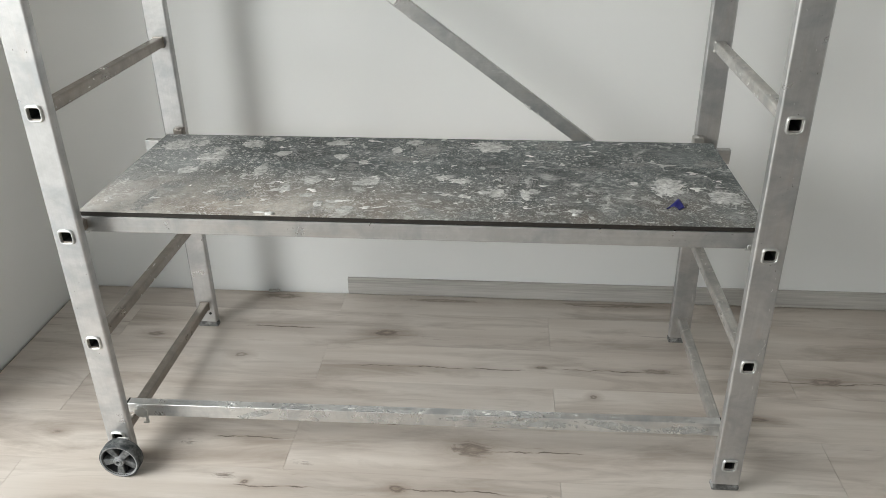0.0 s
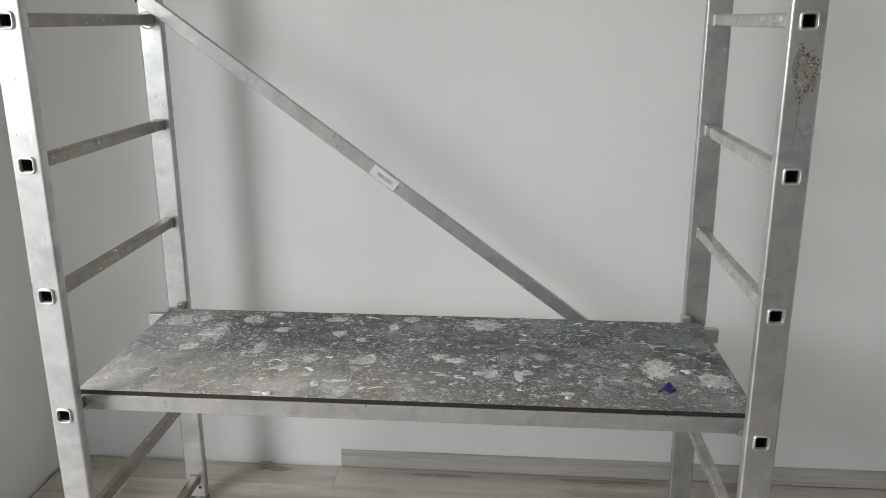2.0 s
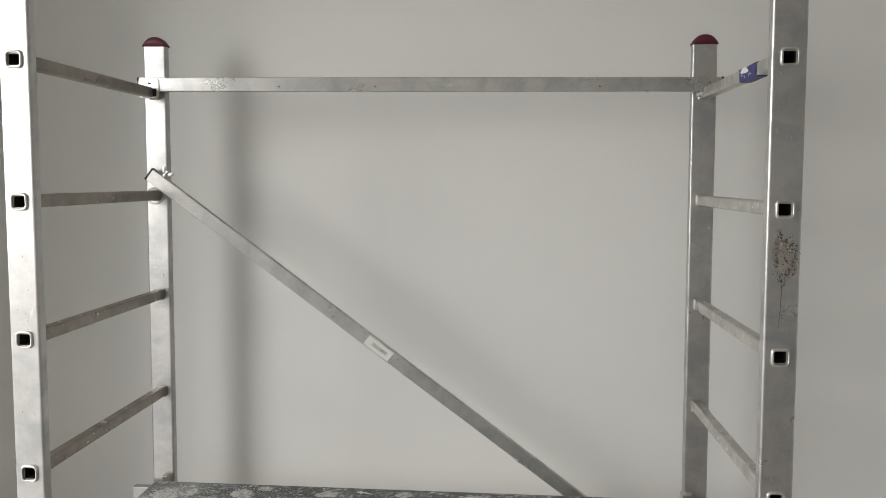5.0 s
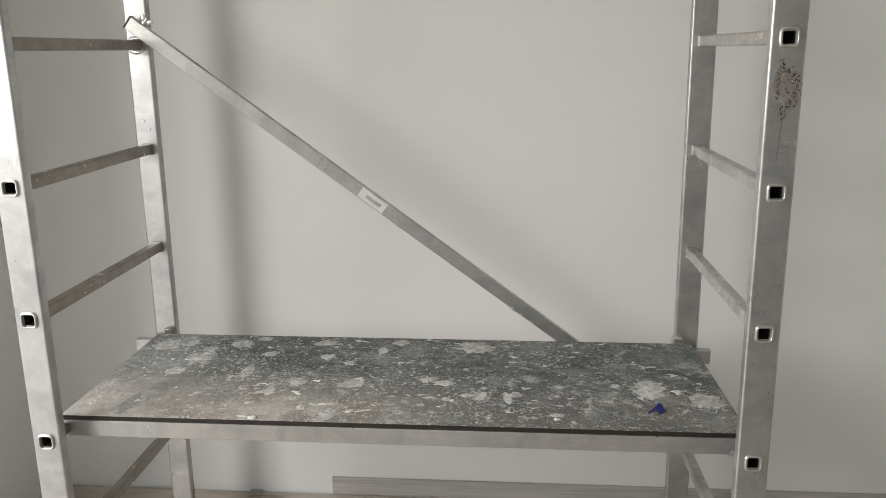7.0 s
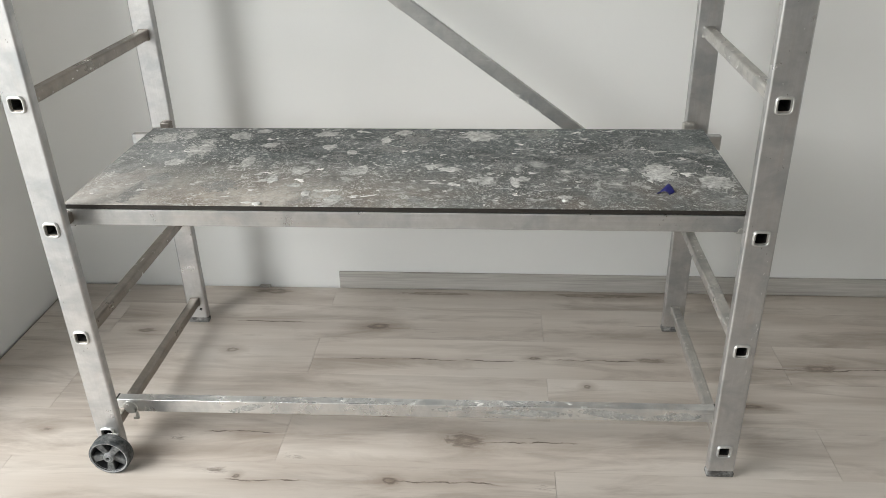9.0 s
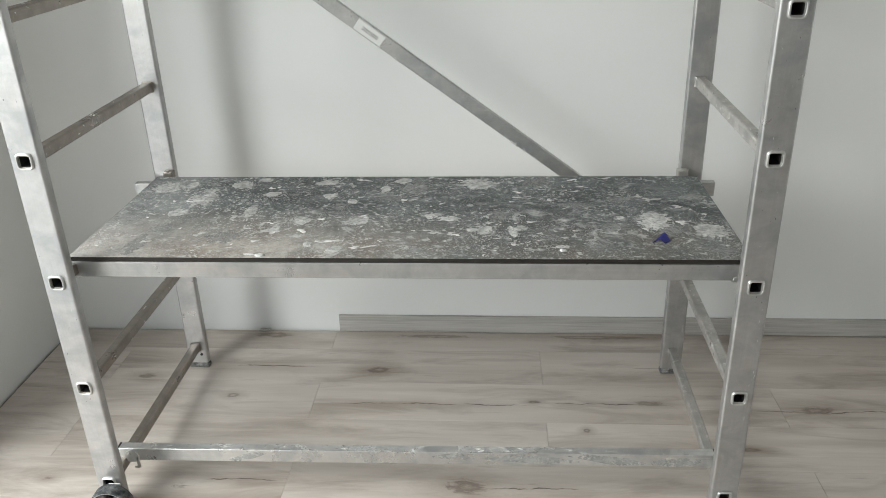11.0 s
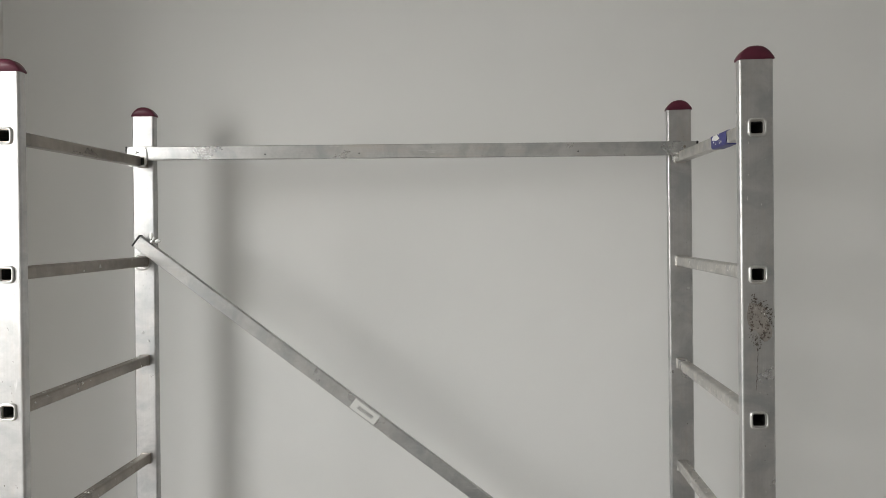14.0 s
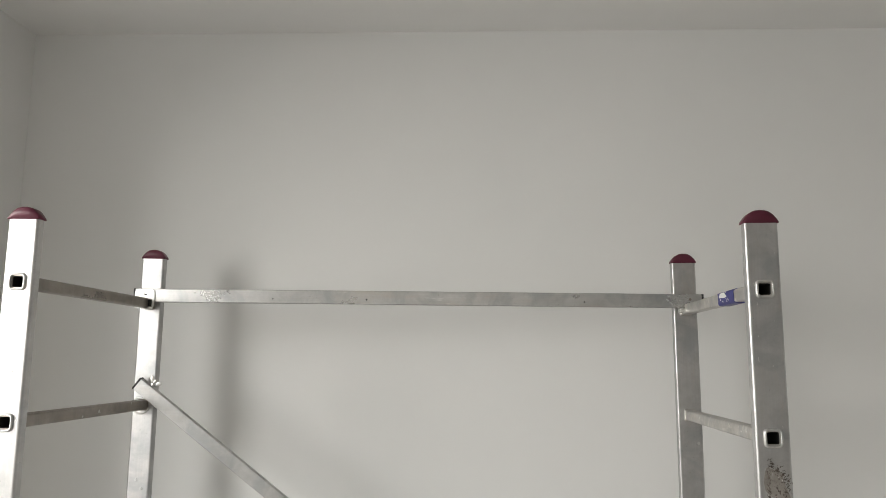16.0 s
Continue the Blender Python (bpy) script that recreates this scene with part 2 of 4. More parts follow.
def make_oak():
    """Printed oak laminate, pale greige with darker grain bands, knots and hairline cracks."""
    m = Mat("oak_laminate", 0.4, spec=0.65)
    rnd = m.random()
    n = m.t.nodes.new("ShaderNodeVectorMath")
    n.operation = "MULTIPLY_ADD"
    m.t.links.new(rnd, n.inputs[0])
    n.inputs[1].default_value = (31.0, 17.0, 5.0)
    m.t.links.new(m.g, n.inputs[2])
    own = n.outputs[0]
    band = m.noise(1.0, 3, 0.5, m.scaled((0.8, 8, 1), src=own), 0.5)
    grain = m.noise(1.0, 5, 0.65, m.scaled((5, 170, 1), src=own), 0.2)
    cloud = m.noise(1.0, 3, 0.5, m.scaled((2.2, 5, 1), src=own))
    col = m.mix(m.remap(band, 0.28, 0.72), (0.43, 0.37, 0.317), (0.665, 0.612, 0.555))
    col = m.mix(m.remap(grain, 0.38, 0.75, 0, 0.16), col, (0.29, 0.255, 0.225))
    col = m.mix(m.remap(cloud, 0.45, 0.75, 0, 0.5), col, (0.58, 0.545, 0.505))
    mott = m.noise(1.0, 6, 0.62, m.scaled((2.2, 12, 1), src=own), 0.8)
    col = m.mix(m.remap(mott, 0.48, 0.66, 0, 0.62), col, (0.27, 0.222, 0.182))
    pale = m.noise(1.0, 5, 0.6, m.scaled((1.6, 16, 1), at=(3.0, 1.0, 0.0), src=own), 0.3)
    col = m.mix(m.remap(pale, 0.52, 0.7, 0, 0.5), col, (0.68, 0.635, 0.585))
    col = m.mix(m.remap(rnd, 0, 1, 0, 0.18), col, (0.33, 0.295, 0.265))
    fine = m.noise(1.0, 4, 0.7, m.scaled((14, 520, 1), src=own))
    col = m.mix(m.remap(fine, 0.5, 0.72, 0, 0.08), col, (0.25, 0.215, 0.185))
    # scattered small knots and dark flecks
    v = m.voronoi(1.0, m.scaled((1.8, 5.2, 1), src=own))
    wob = m.math("MULTIPLY", m.math("SUBTRACT", m.noise(1.0, 6, 0.7, m.scaled((30, 110, 1), src=own), 0.8), 0.5), 0.26)
    col = m.mix(m.remap(m.math("ADD", v, wob), 0.06, 0.0, 0, 0.75), col, (0.10, 0.075, 0.055))
    streak = m.remap(m.noise(1.0, 4, 0.6, m.scaled((2.2, 42, 1), src=own), 0.7), 0.665, 0.72, 0, 0.45)
    col = m.mix(streak, col, (0.2, 0.16, 0.13))
    x, y, z = m.axes()
    warp = m.math("MULTIPLY", m.math("SUBTRACT", m.noise(1.0, 6, 0.7, m.scaled((16, 44, 1)), 1.2), 0.5), 2.2)
    dark = soft = 0.0
    for kx, ky, rx, ry, deep in KNOTS:
        dx = m.math("MULTIPLY", m.math("SUBTRACT", x, kx), 1 / rx)
        dy = m.math("MULTIPLY", m.math("SUBTRACT", y, ky), 1 / ry)
        d = m.math("ADD", m.math("SQRT", m.math("ADD", m.math("MULTIPLY", dx, dx), m.math("MULTIPLY", dy, dy))), warp)
        curl = m.math("ABSOLUTE", m.math("SUBTRACT", d, 0.45))
        dark = m.math("MAXIMUM", dark, m.remap(curl, 0.45, 0.05, 0, deep * 0.8))
        soft = m.math("MAXIMUM", soft, m.remap(d, 2.8, 0.2, 0, deep * 0.85))
    sway = m.math("MULTIPLY", m.math("SUBTRACT", m.noise(6, 6, 0.62), 0.5), 0.045)
    for kx, ky, rx in CRACKS:
        dy = m.math("ABSOLUTE", m.math("ADD", m.math("SUBTRACT", y, ky), sway))
        dx = m.math("ABSOLUTE", m.math("SUBTRACT", x, kx))
        line = m.math("MULTIPLY", m.math("MULTIPLY", m.remap(dy, 0.0027, 0.0010, 0, 0.9), m.remap(m.noise(16, 4), 0.36, 0.55)), m.remap(dx, rx, rx * 0.6, 0, 1.0))
        halo = m.math("MULTIPLY", m.remap(dy, 0.034, 0.0), m.remap(dx, rx * 1.3, rx * 0.3, 0, 0.4))
        dark = m.math("MAXIMUM", dark, line)
        soft = m.math("MAXIMUM", soft, halo)
    col = m.mix(soft, col, (0.225, 0.172, 0.13))
    col = m.mix(dark, col, (0.085, 0.062, 0.045))
    m.colour(col)
    m.rough(m.remap(grain, 0.3, 0.7, 0.33, 0.46))
    return m.bump(m.math("ADD", grain, m.math("MULTIPLY", dark, -1.0)), 0.12, 0.0006).m


def make_skirting():
    m = Mat("grey_oak_skirting", 0.5, spec=0.35)
    g = m.noise(1.0, 5, 0.65, m.scaled((4, 1, 120)), 0.3)
    b = m.noise(1.0, 3, 0.5, m.scaled((1.5, 1, 20)))
    col = m.mix(m.remap(g, 0.3, 0.7), (0.53, 0.51, 0.48), (0.31, 0.295, 0.275))
    return m.colour(m.mix(m.remap(b, 0.4, 0.7, 0, 0.5), col, (0.56, 0.545, 0.52))).bump(g, 0.1, 0.0005).m


def make_plain(name, rgb, rough=0.6, spec=0.4, vary=0.12, scale=40, relief=0.1):
    m = Mat(name, rough, spec=spec)
    n = m.noise(scale, 4, 0.6)
    m.colour(m.mix(m.remap(n, 0.3, 0.7), rgb, tuple(c * (1 - vary) for c in rgb)))
    return m.bump(m.noise(scale * 6, 3), relief, 0.0005).m


def make_wheel(name, rgb, dusty):
    m = Mat(name, 0.65, spec=0.35)
    n = m.noise(55, 5, 0.65)
    f = m.math("MULTIPLY", m.remap(n, 0.42, 0.68), dusty)
    m.colour(m.mix(f, rgb, (0.42, 0.42, 0.41)))
    return m.bump(n, 0.15, 0.0008).m


def make_filler():
    m = Mat("dried_filler", 0.9, spec=0.2)
    i = m.island()
    col = m.mix(i, (0.42, 0.416, 0.404), (0.80, 0.79, 0.765))
    col = m.mix(m.remap(m.noise(60, 5, 0.7), 0.5, 0.66, 0, 0.6), col, (0.24, 0.24, 0.235))
    return m.colour(col).bump(m.noise(160, 4, 0.7), 0.5, 0.001).m


WALL = make_wall()
CEIL = make_plain("ceiling_paint", (0.8, 0.8, 0.79), 0.8, 0.2, 0.03, 3, 0.05)
ALU = make_aluminium("aluminium_upright", (0.56, 0.555, 0.55), 0.06, 2)
ALU_X = make_aluminium("aluminium_rail", (0.55, 0.548, 0.54), 0.1, 0)
ALU_DIRTY = make_aluminium("aluminium_rail_splashed", (0.74, 0.735, 0.72), 0.02, 0, 0.06)
# Left rungs: tint lowered to carry the shade on their visible side.
ALU_RUNG = make_aluminium("aluminium_rung_shaded", (0.34, 0.305, 0.272), 0.22, 1)
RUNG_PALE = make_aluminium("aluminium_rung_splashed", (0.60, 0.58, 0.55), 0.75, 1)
STEEL = make_aluminium("zinc_plated_steel", (0.70, 0.70, 0.68), 0.05, 2)
BOARD = make_board()
PLY = make_plain("plywood_edge", (0.03, 0.026, 0.022), 0.7, 0.3, 0.4, 60, 0.2)
FILLER = make_filler()
SMEAR = make_smear("dried_splash", 0.95, (0.46, 0.46, 0.445), (0.78, 0.775, 0.75), 2.1, 0.5)
SMEAR_THIN = make_smear("thin_splash", 0.62, (0.33, 0.335, 0.325), (0.56, 0.56, 0.54), 2.6, 0.3)
OAK = make_oak()
UNDERLAY = make_plain("underlay", (0.05, 0.045, 0.04), 0.9)
SKIRT = make_skirting()
BLACK = make_plain("black_plastic", (0.02, 0.02, 0.022), 0.5)
MAROON = make_plain("maroon_plastic", (0.10, 0.009, 0.028), 0.42, 0.5, 0.2, 25)
FOOT = make_wheel("speckled_rubber", (0.07, 0.068, 0.065), 0.75)
TYRE = make_wheel("wheel_tread", (0.028, 0.033, 0.035), 0.35)
# Near-black that puts the shade of holes into the colour; also used for the pin.
SHADE_DARK = make_plain("shade_dark", (0.035, 0.034, 0.032), 0.8, 0.2, 0.3)
RIM = make_wheel("wheel_rim", (0.045, 0.048, 0.05), 0.35)
HUB = make_wheel("pale_hub", (0.20, 0.205, 0.21), 0.5)
TAPE = make_plain("blue_tape", (0.022, 0.024, 0.20), 0.45, 0.5, 0.4, 60, 0.4)
PAPER = make_plain("white_paper", (0.76, 0.76, 0.74), 0.7, 0.3, 0.06)
INK = make_plain("grey_ink", (0.10, 0.10, 0.105), 0.7)
RESIDUE = make_plain("old_glue", (0.135, 0.108, 0.09), 0.7, 0.3, 0.6, 200)
HAZE = make_plain("glue_film", (0.33, 0.305, 0.28), 0.6, 0.3, 0.35, 70)
WHITE = make_plain("white_window_frame", (0.8, 0.8, 0.79), 0.4, 0.5, 0.04)


# ---------------------------------------------------------------- mesh helpers
def part(name, bm, mat, parent=None, label="", smooth=False):
    """Links a bmesh as one mesh object, under parent if one is given."""
    bmesh.ops.recalc_face_normals(bm, faces=bm.faces)
    me = bpy.data.meshes.new(name)
    bm.to_mesh(me)
    bm.free()
    me.materials.append(mat)
    if smooth:
        for p in me.polygons:
            p.use_smooth = True
    ob = new(name, me)
    if parent:
        ob.parent = parent
    return tagged(ob, label)


def share(ob, name, parent, at, turn=None):
    """Another object on ob's mesh, at a place under parent."""
    o = new(name, ob.data)
    o.parent = parent
    o.matrix_local = Matrix.Translation(at) @ (turn or Matrix())
    if "label" in ob:
        o["label"] = ob["label"]
    return o


def box(x0, x1, y0, y1, z0, z1, bevel=0.0, seg=2, bm=None, m=None):
    b = bmesh.new()
    bmesh.ops.create_cube(b, size=1)
    for v in b.verts:
        v.co = Vector(((x0 + x1) / 2 + v.co.x * (x1 - x0), (y0 + y1) / 2 + v.co.y * (y1 - y0), (z0 + z1) / 2 + v.co.z * (z1 - z0)))
    if bevel:
        bmesh.ops.bevel(b, geom=b.edges[:], offset=bevel, segments=seg, profile=0.5, affect="EDGES")
    if m:
        b.transform(m)
    return merge(bm, b)


def merge(bm, b):
    if bm is None:
        return b
    me = bpy.data.meshes.new("joined")
    b.to_mesh(me)
    bm.from_mesh(me)
    bpy.data.meshes.remove(me)
    b.free()
    return bm


def ring_section(w, h, r, n=4):
    """Rounded rectangle in two axes, counter-clockwise."""
    pts = []
    for cx, cy, a0 in ((w / 2 - r, h / 2 - r, 0), (-w / 2 + r, h / 2 - r, 90), (-w / 2 + r, -h / 2 + r, 180), (w / 2 - r, -h / 2 + r, 270)):
        for i in range(n + 1):
            a = radians(a0 + 90 * i / n)
            pts.append((cx + r * math.cos(a), cy + r * math.sin(a)))
    return pts


def tube(w, h, length, wall=0.002, r=0.003, axis="X", n=3):
    """Hollow profile from 0 to length along X or Y; open at both ends. Section: w across (depth or width), h up."""
    bm = bmesh.new()
    loops = []
    for sec, l in ((ring_section(w, h, r, n), 0), (ring_section(w, h, r, n), length), (ring_section(w - 2 * wall, h - 2 * wall, max(r - wall, 0.0006), n), length), (ring_section(w - 2 * wall, h - 2 * wall, max(r - wall, 0.0006), n), 0)):
        loops.append([bm.verts.new((l, a, b) if axis == "X" else (a, l, b)) for a, b in sec])
    k = len(loops[0])
    for i in range(4):
        p, q = loops[i], loops[(i + 1) % 4]
        for j in range(k):
            bm.faces.new((p[j], p[(j + 1) % k], q[(j + 1) % k], q[j]))
    return bm


def disc(r, depth, at, seg=32, bevel=0.0, axis="Y", bm=None):
    b = bmesh.new()
    bmesh.ops.create_cone(b, cap_ends=True, segments=seg, radius1=r, radius2=r, depth=depth)
    if bevel:
        rim = [e for e in b.edges if e.is_boundary is False and abs(e.verts[0].co.z - e.verts[1].co.z) < 1e-6]
        bmesh.ops.bevel(b, geom=rim, offset=bevel, segments=2, profile=0.5, affect="EDGES")
    turn = {"Y": pose(0, 0, 0, 90), "X": pose(0, 0, 0, 0, 90), "Z": Matrix()}[axis]
    b.transform(Matrix.Translation(at) @ turn)
    return merge(bm, b)


def lathe(profile, seg=36):
    """Turns (radius, along) pairs round the y axis."""
    bm = bmesh.new()
    rows = []
    for r, a in profile:
        row = []
        for i in range(seg):
            t = 2 * math.pi * i / seg
            row.append(bm.verts.new((r * math.cos(t), a, r * math.sin(t))))
        rows.append(row)
    for p, q in zip(rows, rows[1:]):
        for i in range(seg):
            bm.faces.new((p[i], p[(i + 1) % seg], q[(i + 1) % seg], q[i]))
    return bm


def wire(points, r, name, mat, parent, label=""):
    """A bent round wire through points."""
    bm = bmesh.new()
    rows = []
    pts = [Vector(p) for p in points]
    for i, p in enumerate(pts):
        d = (pts[min(i + 1, len(pts) - 1)] - pts[max(i - 1, 0)]).normalized()
        a = d.orthogonal().normalized() if i == 0 else (side - d * side.dot(d)).normalized()
        side = a
        b = d.cross(a)
        rows.append([bm.verts.new(p + r * (math.cos(t) * a + math.sin(t) * b)) for t in (2 * math.pi * k / 8 for k in range(8))])
    for p, q in zip(rows, rows[1:]):
        for i in range(8):
            bm.faces.new((p[i], p[(i + 1) % 8], q[(i + 1) % 8], q[i]))
    bm.faces.new(rows[0])
    bm.faces.new(rows[-1])
    return part(name, bm, mat, parent, label, True)


def splat(verts, faces, rng, x, y, z, rx, ry, high, seg=11, rag=0.35):
    """A flat ragged blob of dried filler, lying on z."""
    ph = [rng.uniform(0, 6.28) for _ in range(4)]
    o = len(verts)
    turn = rng.uniform(-0.4, 0.4)
    rad = [1 + rag * (0.5 * math.sin(2 * t + ph[0]) + 0.4 * math.sin(3 * t + ph[1]) + 0.35 * math.sin(5 * t + ph[2]) + rng.uniform(-0.3, 0.3) * (seg < 20)) for t in (2 * math.pi * i / seg for i in range(seg))]
    for k, up in ((1.0, 0.0), (0.72, 0.8)):
        for i in range(seg):
            t = 2 * math.pi * i / seg
            a, b = rx * k * rad[i] * math.cos(t), ry * k * rad[i] * math.sin(t)
            verts.append((x + a * math.cos(turn) - b * math.sin(turn), y + a * math.sin(turn) + b * math.cos(turn), z + high * up * rng.uniform(0.7, 1.3)))
    verts.append((x, y, z + high))
    for i in range(seg):
        j = (i + 1) % seg
        faces.append((o + i, o + j, o + seg + j, o + seg + i))
        faces.append((o + seg + i, o + seg + j, o + 2 * seg))


def from_lists(name, verts, faces, mat, parent, label="", kind=""):
    me = bpy.data.meshes.new(name)
    me.from_pydata(verts, [], faces)
    me.materials.append(mat)
    ob = new(name, me)
    ob.parent = parent
    return tagged(ob, label, kind=kind)


# ---------------------------------------------------------------- room
T = 0.30
tagged(part("wall_back", box(ROOM_L - T, ROOM_R + T, ROOM_B, ROOM_B + T, -0.1, ROOM_H), WALL), "smooth white painted plaster wall behind the scaffold", "wall", kind="structure")
tagged(part("wall_right", box(ROOM_R, ROOM_R + T, ROOM_F, ROOM_B, -0.1, ROOM_H), WALL), "plain white painted plaster wall", "wall", kind="structure")
# Front wall, out of view, with the added opening left free.
bm = box(ROOM_L - T, FILL_X0, ROOM_F - T, ROOM_F, -0.1, ROOM_H)
box(FILL_X1, ROOM_R + T, ROOM_F - T, ROOM_F, -0.1, ROOM_H, bm=bm)
box(FILL_X0, FILL_X1, ROOM_F - T, ROOM_F, -0.1, FILL_Z0, bm=bm)
box(FILL_X0, FILL_X1, ROOM_F - T, ROOM_F, FILL_Z1, ROOM_H, bm=bm)
tagged(part("wall_front", bm, WALL), "white painted plaster wall with an added opening for the fill lamp", "wall", kind="structure")
bm = box(ROOM_L - T, ROOM_L, ROOM_F, WIN_Y0, -0.1, ROOM_H)
box(ROOM_L - T, ROOM_L, WIN_Y1, ROOM_B, -0.1, ROOM_H, bm=bm)
box(ROOM_L - T, ROOM_L, WIN_Y0, WIN_Y1, -0.1, WIN_Z0, bm=bm)
box(ROOM_L - T, ROOM_L, WIN_Y0, WIN_Y1, WIN_Z1, ROOM_H, bm=bm)
tagged(part("wall_left", bm, WALL), "white painted plaster wall with a window opening", "wall", kind="structure")
tagged(part("ceiling", box(ROOM_L - T, ROOM_R + T, ROOM_F - T, ROOM_B + T, ROOM_H, ROOM_H + 0.12), CEIL), "plain white painted ceiling", "ceiling", kind="structure")
win = part("window_1", box(ROOM_L - 0.15, ROOM_L - 0.09, WIN_Y0, WIN_Y1, WIN_Z0, WIN_Z0 + 0.06, 0.003), WHITE)
tagged(win, "white framed window beside the scaffold", "window", kind="structure")
part("window_frame", box(ROOM_L - 0.15, ROOM_L - 0.09, WIN_Y0, WIN_Y1, WIN_Z1 - 0.06, WIN_Z1, 0.003), WHITE, win)
for y in (WIN_Y0, WIN_Y1 - 0.06):
    part("window_frame", box(ROOM_L - 0.15, ROOM_L - 0.09, y, y + 0.06, WIN_Z0 + 0.06, WIN_Z1 - 0.06, 0.003), WHITE, win)

# skirting board, fitted along the right part of the back wall only
bm = box(-0.335, ROOM_R - 0.004, 0.866, 0.8765, 0.0015, 0.064, 0.0015)
tagged(part("baseboard", bm, SKIRT), "grey wood-look skirting board along the white wall", "skirting board", kind="structure")
tagged(part("floor_wedge", box(-0.620, -0.582, 0.861, 0.8745, 0.0, 0.006, 0.001), SKIRT), "small wooden spacer wedge in the floor gap", "wedge")

# ---------------------------------------------------------------- scaffold ladders
RUNG_Z = [0.081] + [0.089 + 0.2795 * k for k in range(1, 7)]
DEPTH = 0.631


def stile_mesh(z0, z1):
    """Upright of rectangular tube, 64 x 25 mm, with rounded edges and a square hole for each rung."""
    w, d, r, h = 0.032, 0.025, 0.0055, 0.0135
    bm = bmesh.new()
    us = [-w + r, -h, h, w - r]
    zs = [z0]
    for z in RUNG_Z:
        if z - h > z0:
            zs += [z - h, z + h]
    zs.append(z1)
    for y in (0.0, d):
        grid = [[bm.verts.new((u, y, z)) for u in us] for z in zs]
        for i in range(len(zs) - 1):
            for j in range(3):
                if j == 1 and i % 2 == 1:
                    continue
                bm.faces.new((grid[i][j], grid[i][j + 1], grid[i + 1][j + 1], grid[i + 1][j]))
    for s in (-1, 1):
        arc = [(s * (w - r + r * math.sin(a)), r - r * math.cos(a)) for a in (radians(15 * k) for k in range(7))]
        arc = arc + [(x, d - y) for x, y in reversed(arc)]
        lo = [bm.verts.new((x, y, z0)) for x, y in arc]
        hi = [bm.verts.new((x, y, z1)) for x, y in arc]
        for i in range(len(arc) - 1):
            bm.faces.new((lo[i], lo[i + 1], hi[i + 1], hi[i]))
    bmesh.ops.remove_doubles(bm, verts=bm.verts, dist=1e-5)
    return bm


def cap_mesh():
    """Domed end cap: a low arch across the width of the upright, rounded to front and back."""
    bm = bmesh.new()
    rows = []
    for k in (0.0, 0.12, 0.9, 1.0):
        row = []
        y0, y1 = -0.0015, 0.0265
        y = y0 + (y1 - y0) * k
        for i in range(17):
            u = -1 + i / 8
            x = u * 0.0335
            z = 0.003 + 0.021 * (1 - abs(u) ** 2.6) - (0.003 if k in (0.0, 1.0) else 0)
            row.append(bm.verts.new((x, y, z)))
        rows.append(row)
    base = [[bm.verts.new((v.co.x, v.co.y, -0.002)) for v in row] for row in rows]
    for g in (rows, base):
        for p, q in zip(g, g[1:]):
            for i in range(16):
                bm.faces.new((p[i], p[i + 1], q[i + 1], q[i]))
    for k in (0, 3):
        for i in range(16):
            bm.faces.new((rows[k][i], rows[k][i + 1], base[k][i + 1], base[k][i]))
    for i in (0, 16):
        for k in range(3):
            bm.faces.new((rows[k][i], rows[k + 1][i], base[k + 1][i], base[k][i]))
    return bm


def rim_mesh():
    """Flared square collar where a rung comes through an upright."""
    bm = bmesh.new()
    prof = [(0.0270, -0.0005), (0.0265, -0.0030), (0.0285, -0.0046), (0.0325, -0.0044), (0.0350, -0.0022), (0.0358, 0.0006)]
    loops = []
    for size, y in prof:
        loops.append([bm.verts.new((a, y, b)) for a, b in ring_section(size, size, 0.0075 * size / 0.031, 4)])
    k = len(loops[0])
    for p, q in zip(loops, loops[1:]):
        for j in range(k):
            bm.faces.new((p[j], p[(j + 1) % k], q[(j + 1) % k], q[j]))
    return bm


def rung_mesh():
    """Square tube with two shallow grooves on each side, 27 mm, closed inside."""
    bm = tube(0.0268, 0.0268, DEPTH + 0.027, 0.0022, 0.005, "Y", 4)
    for x in (-0.007, 0.0, 0.007):
        box(x - 0.0013, x + 0.0013, 0.03, DEPTH - 0.002, 0.0130, 0.01375, bm=bm)
    box(-0.0115, 0.0115, 0.12, 0.122, -0.0115, 0.0115, bm=bm)
    return bm


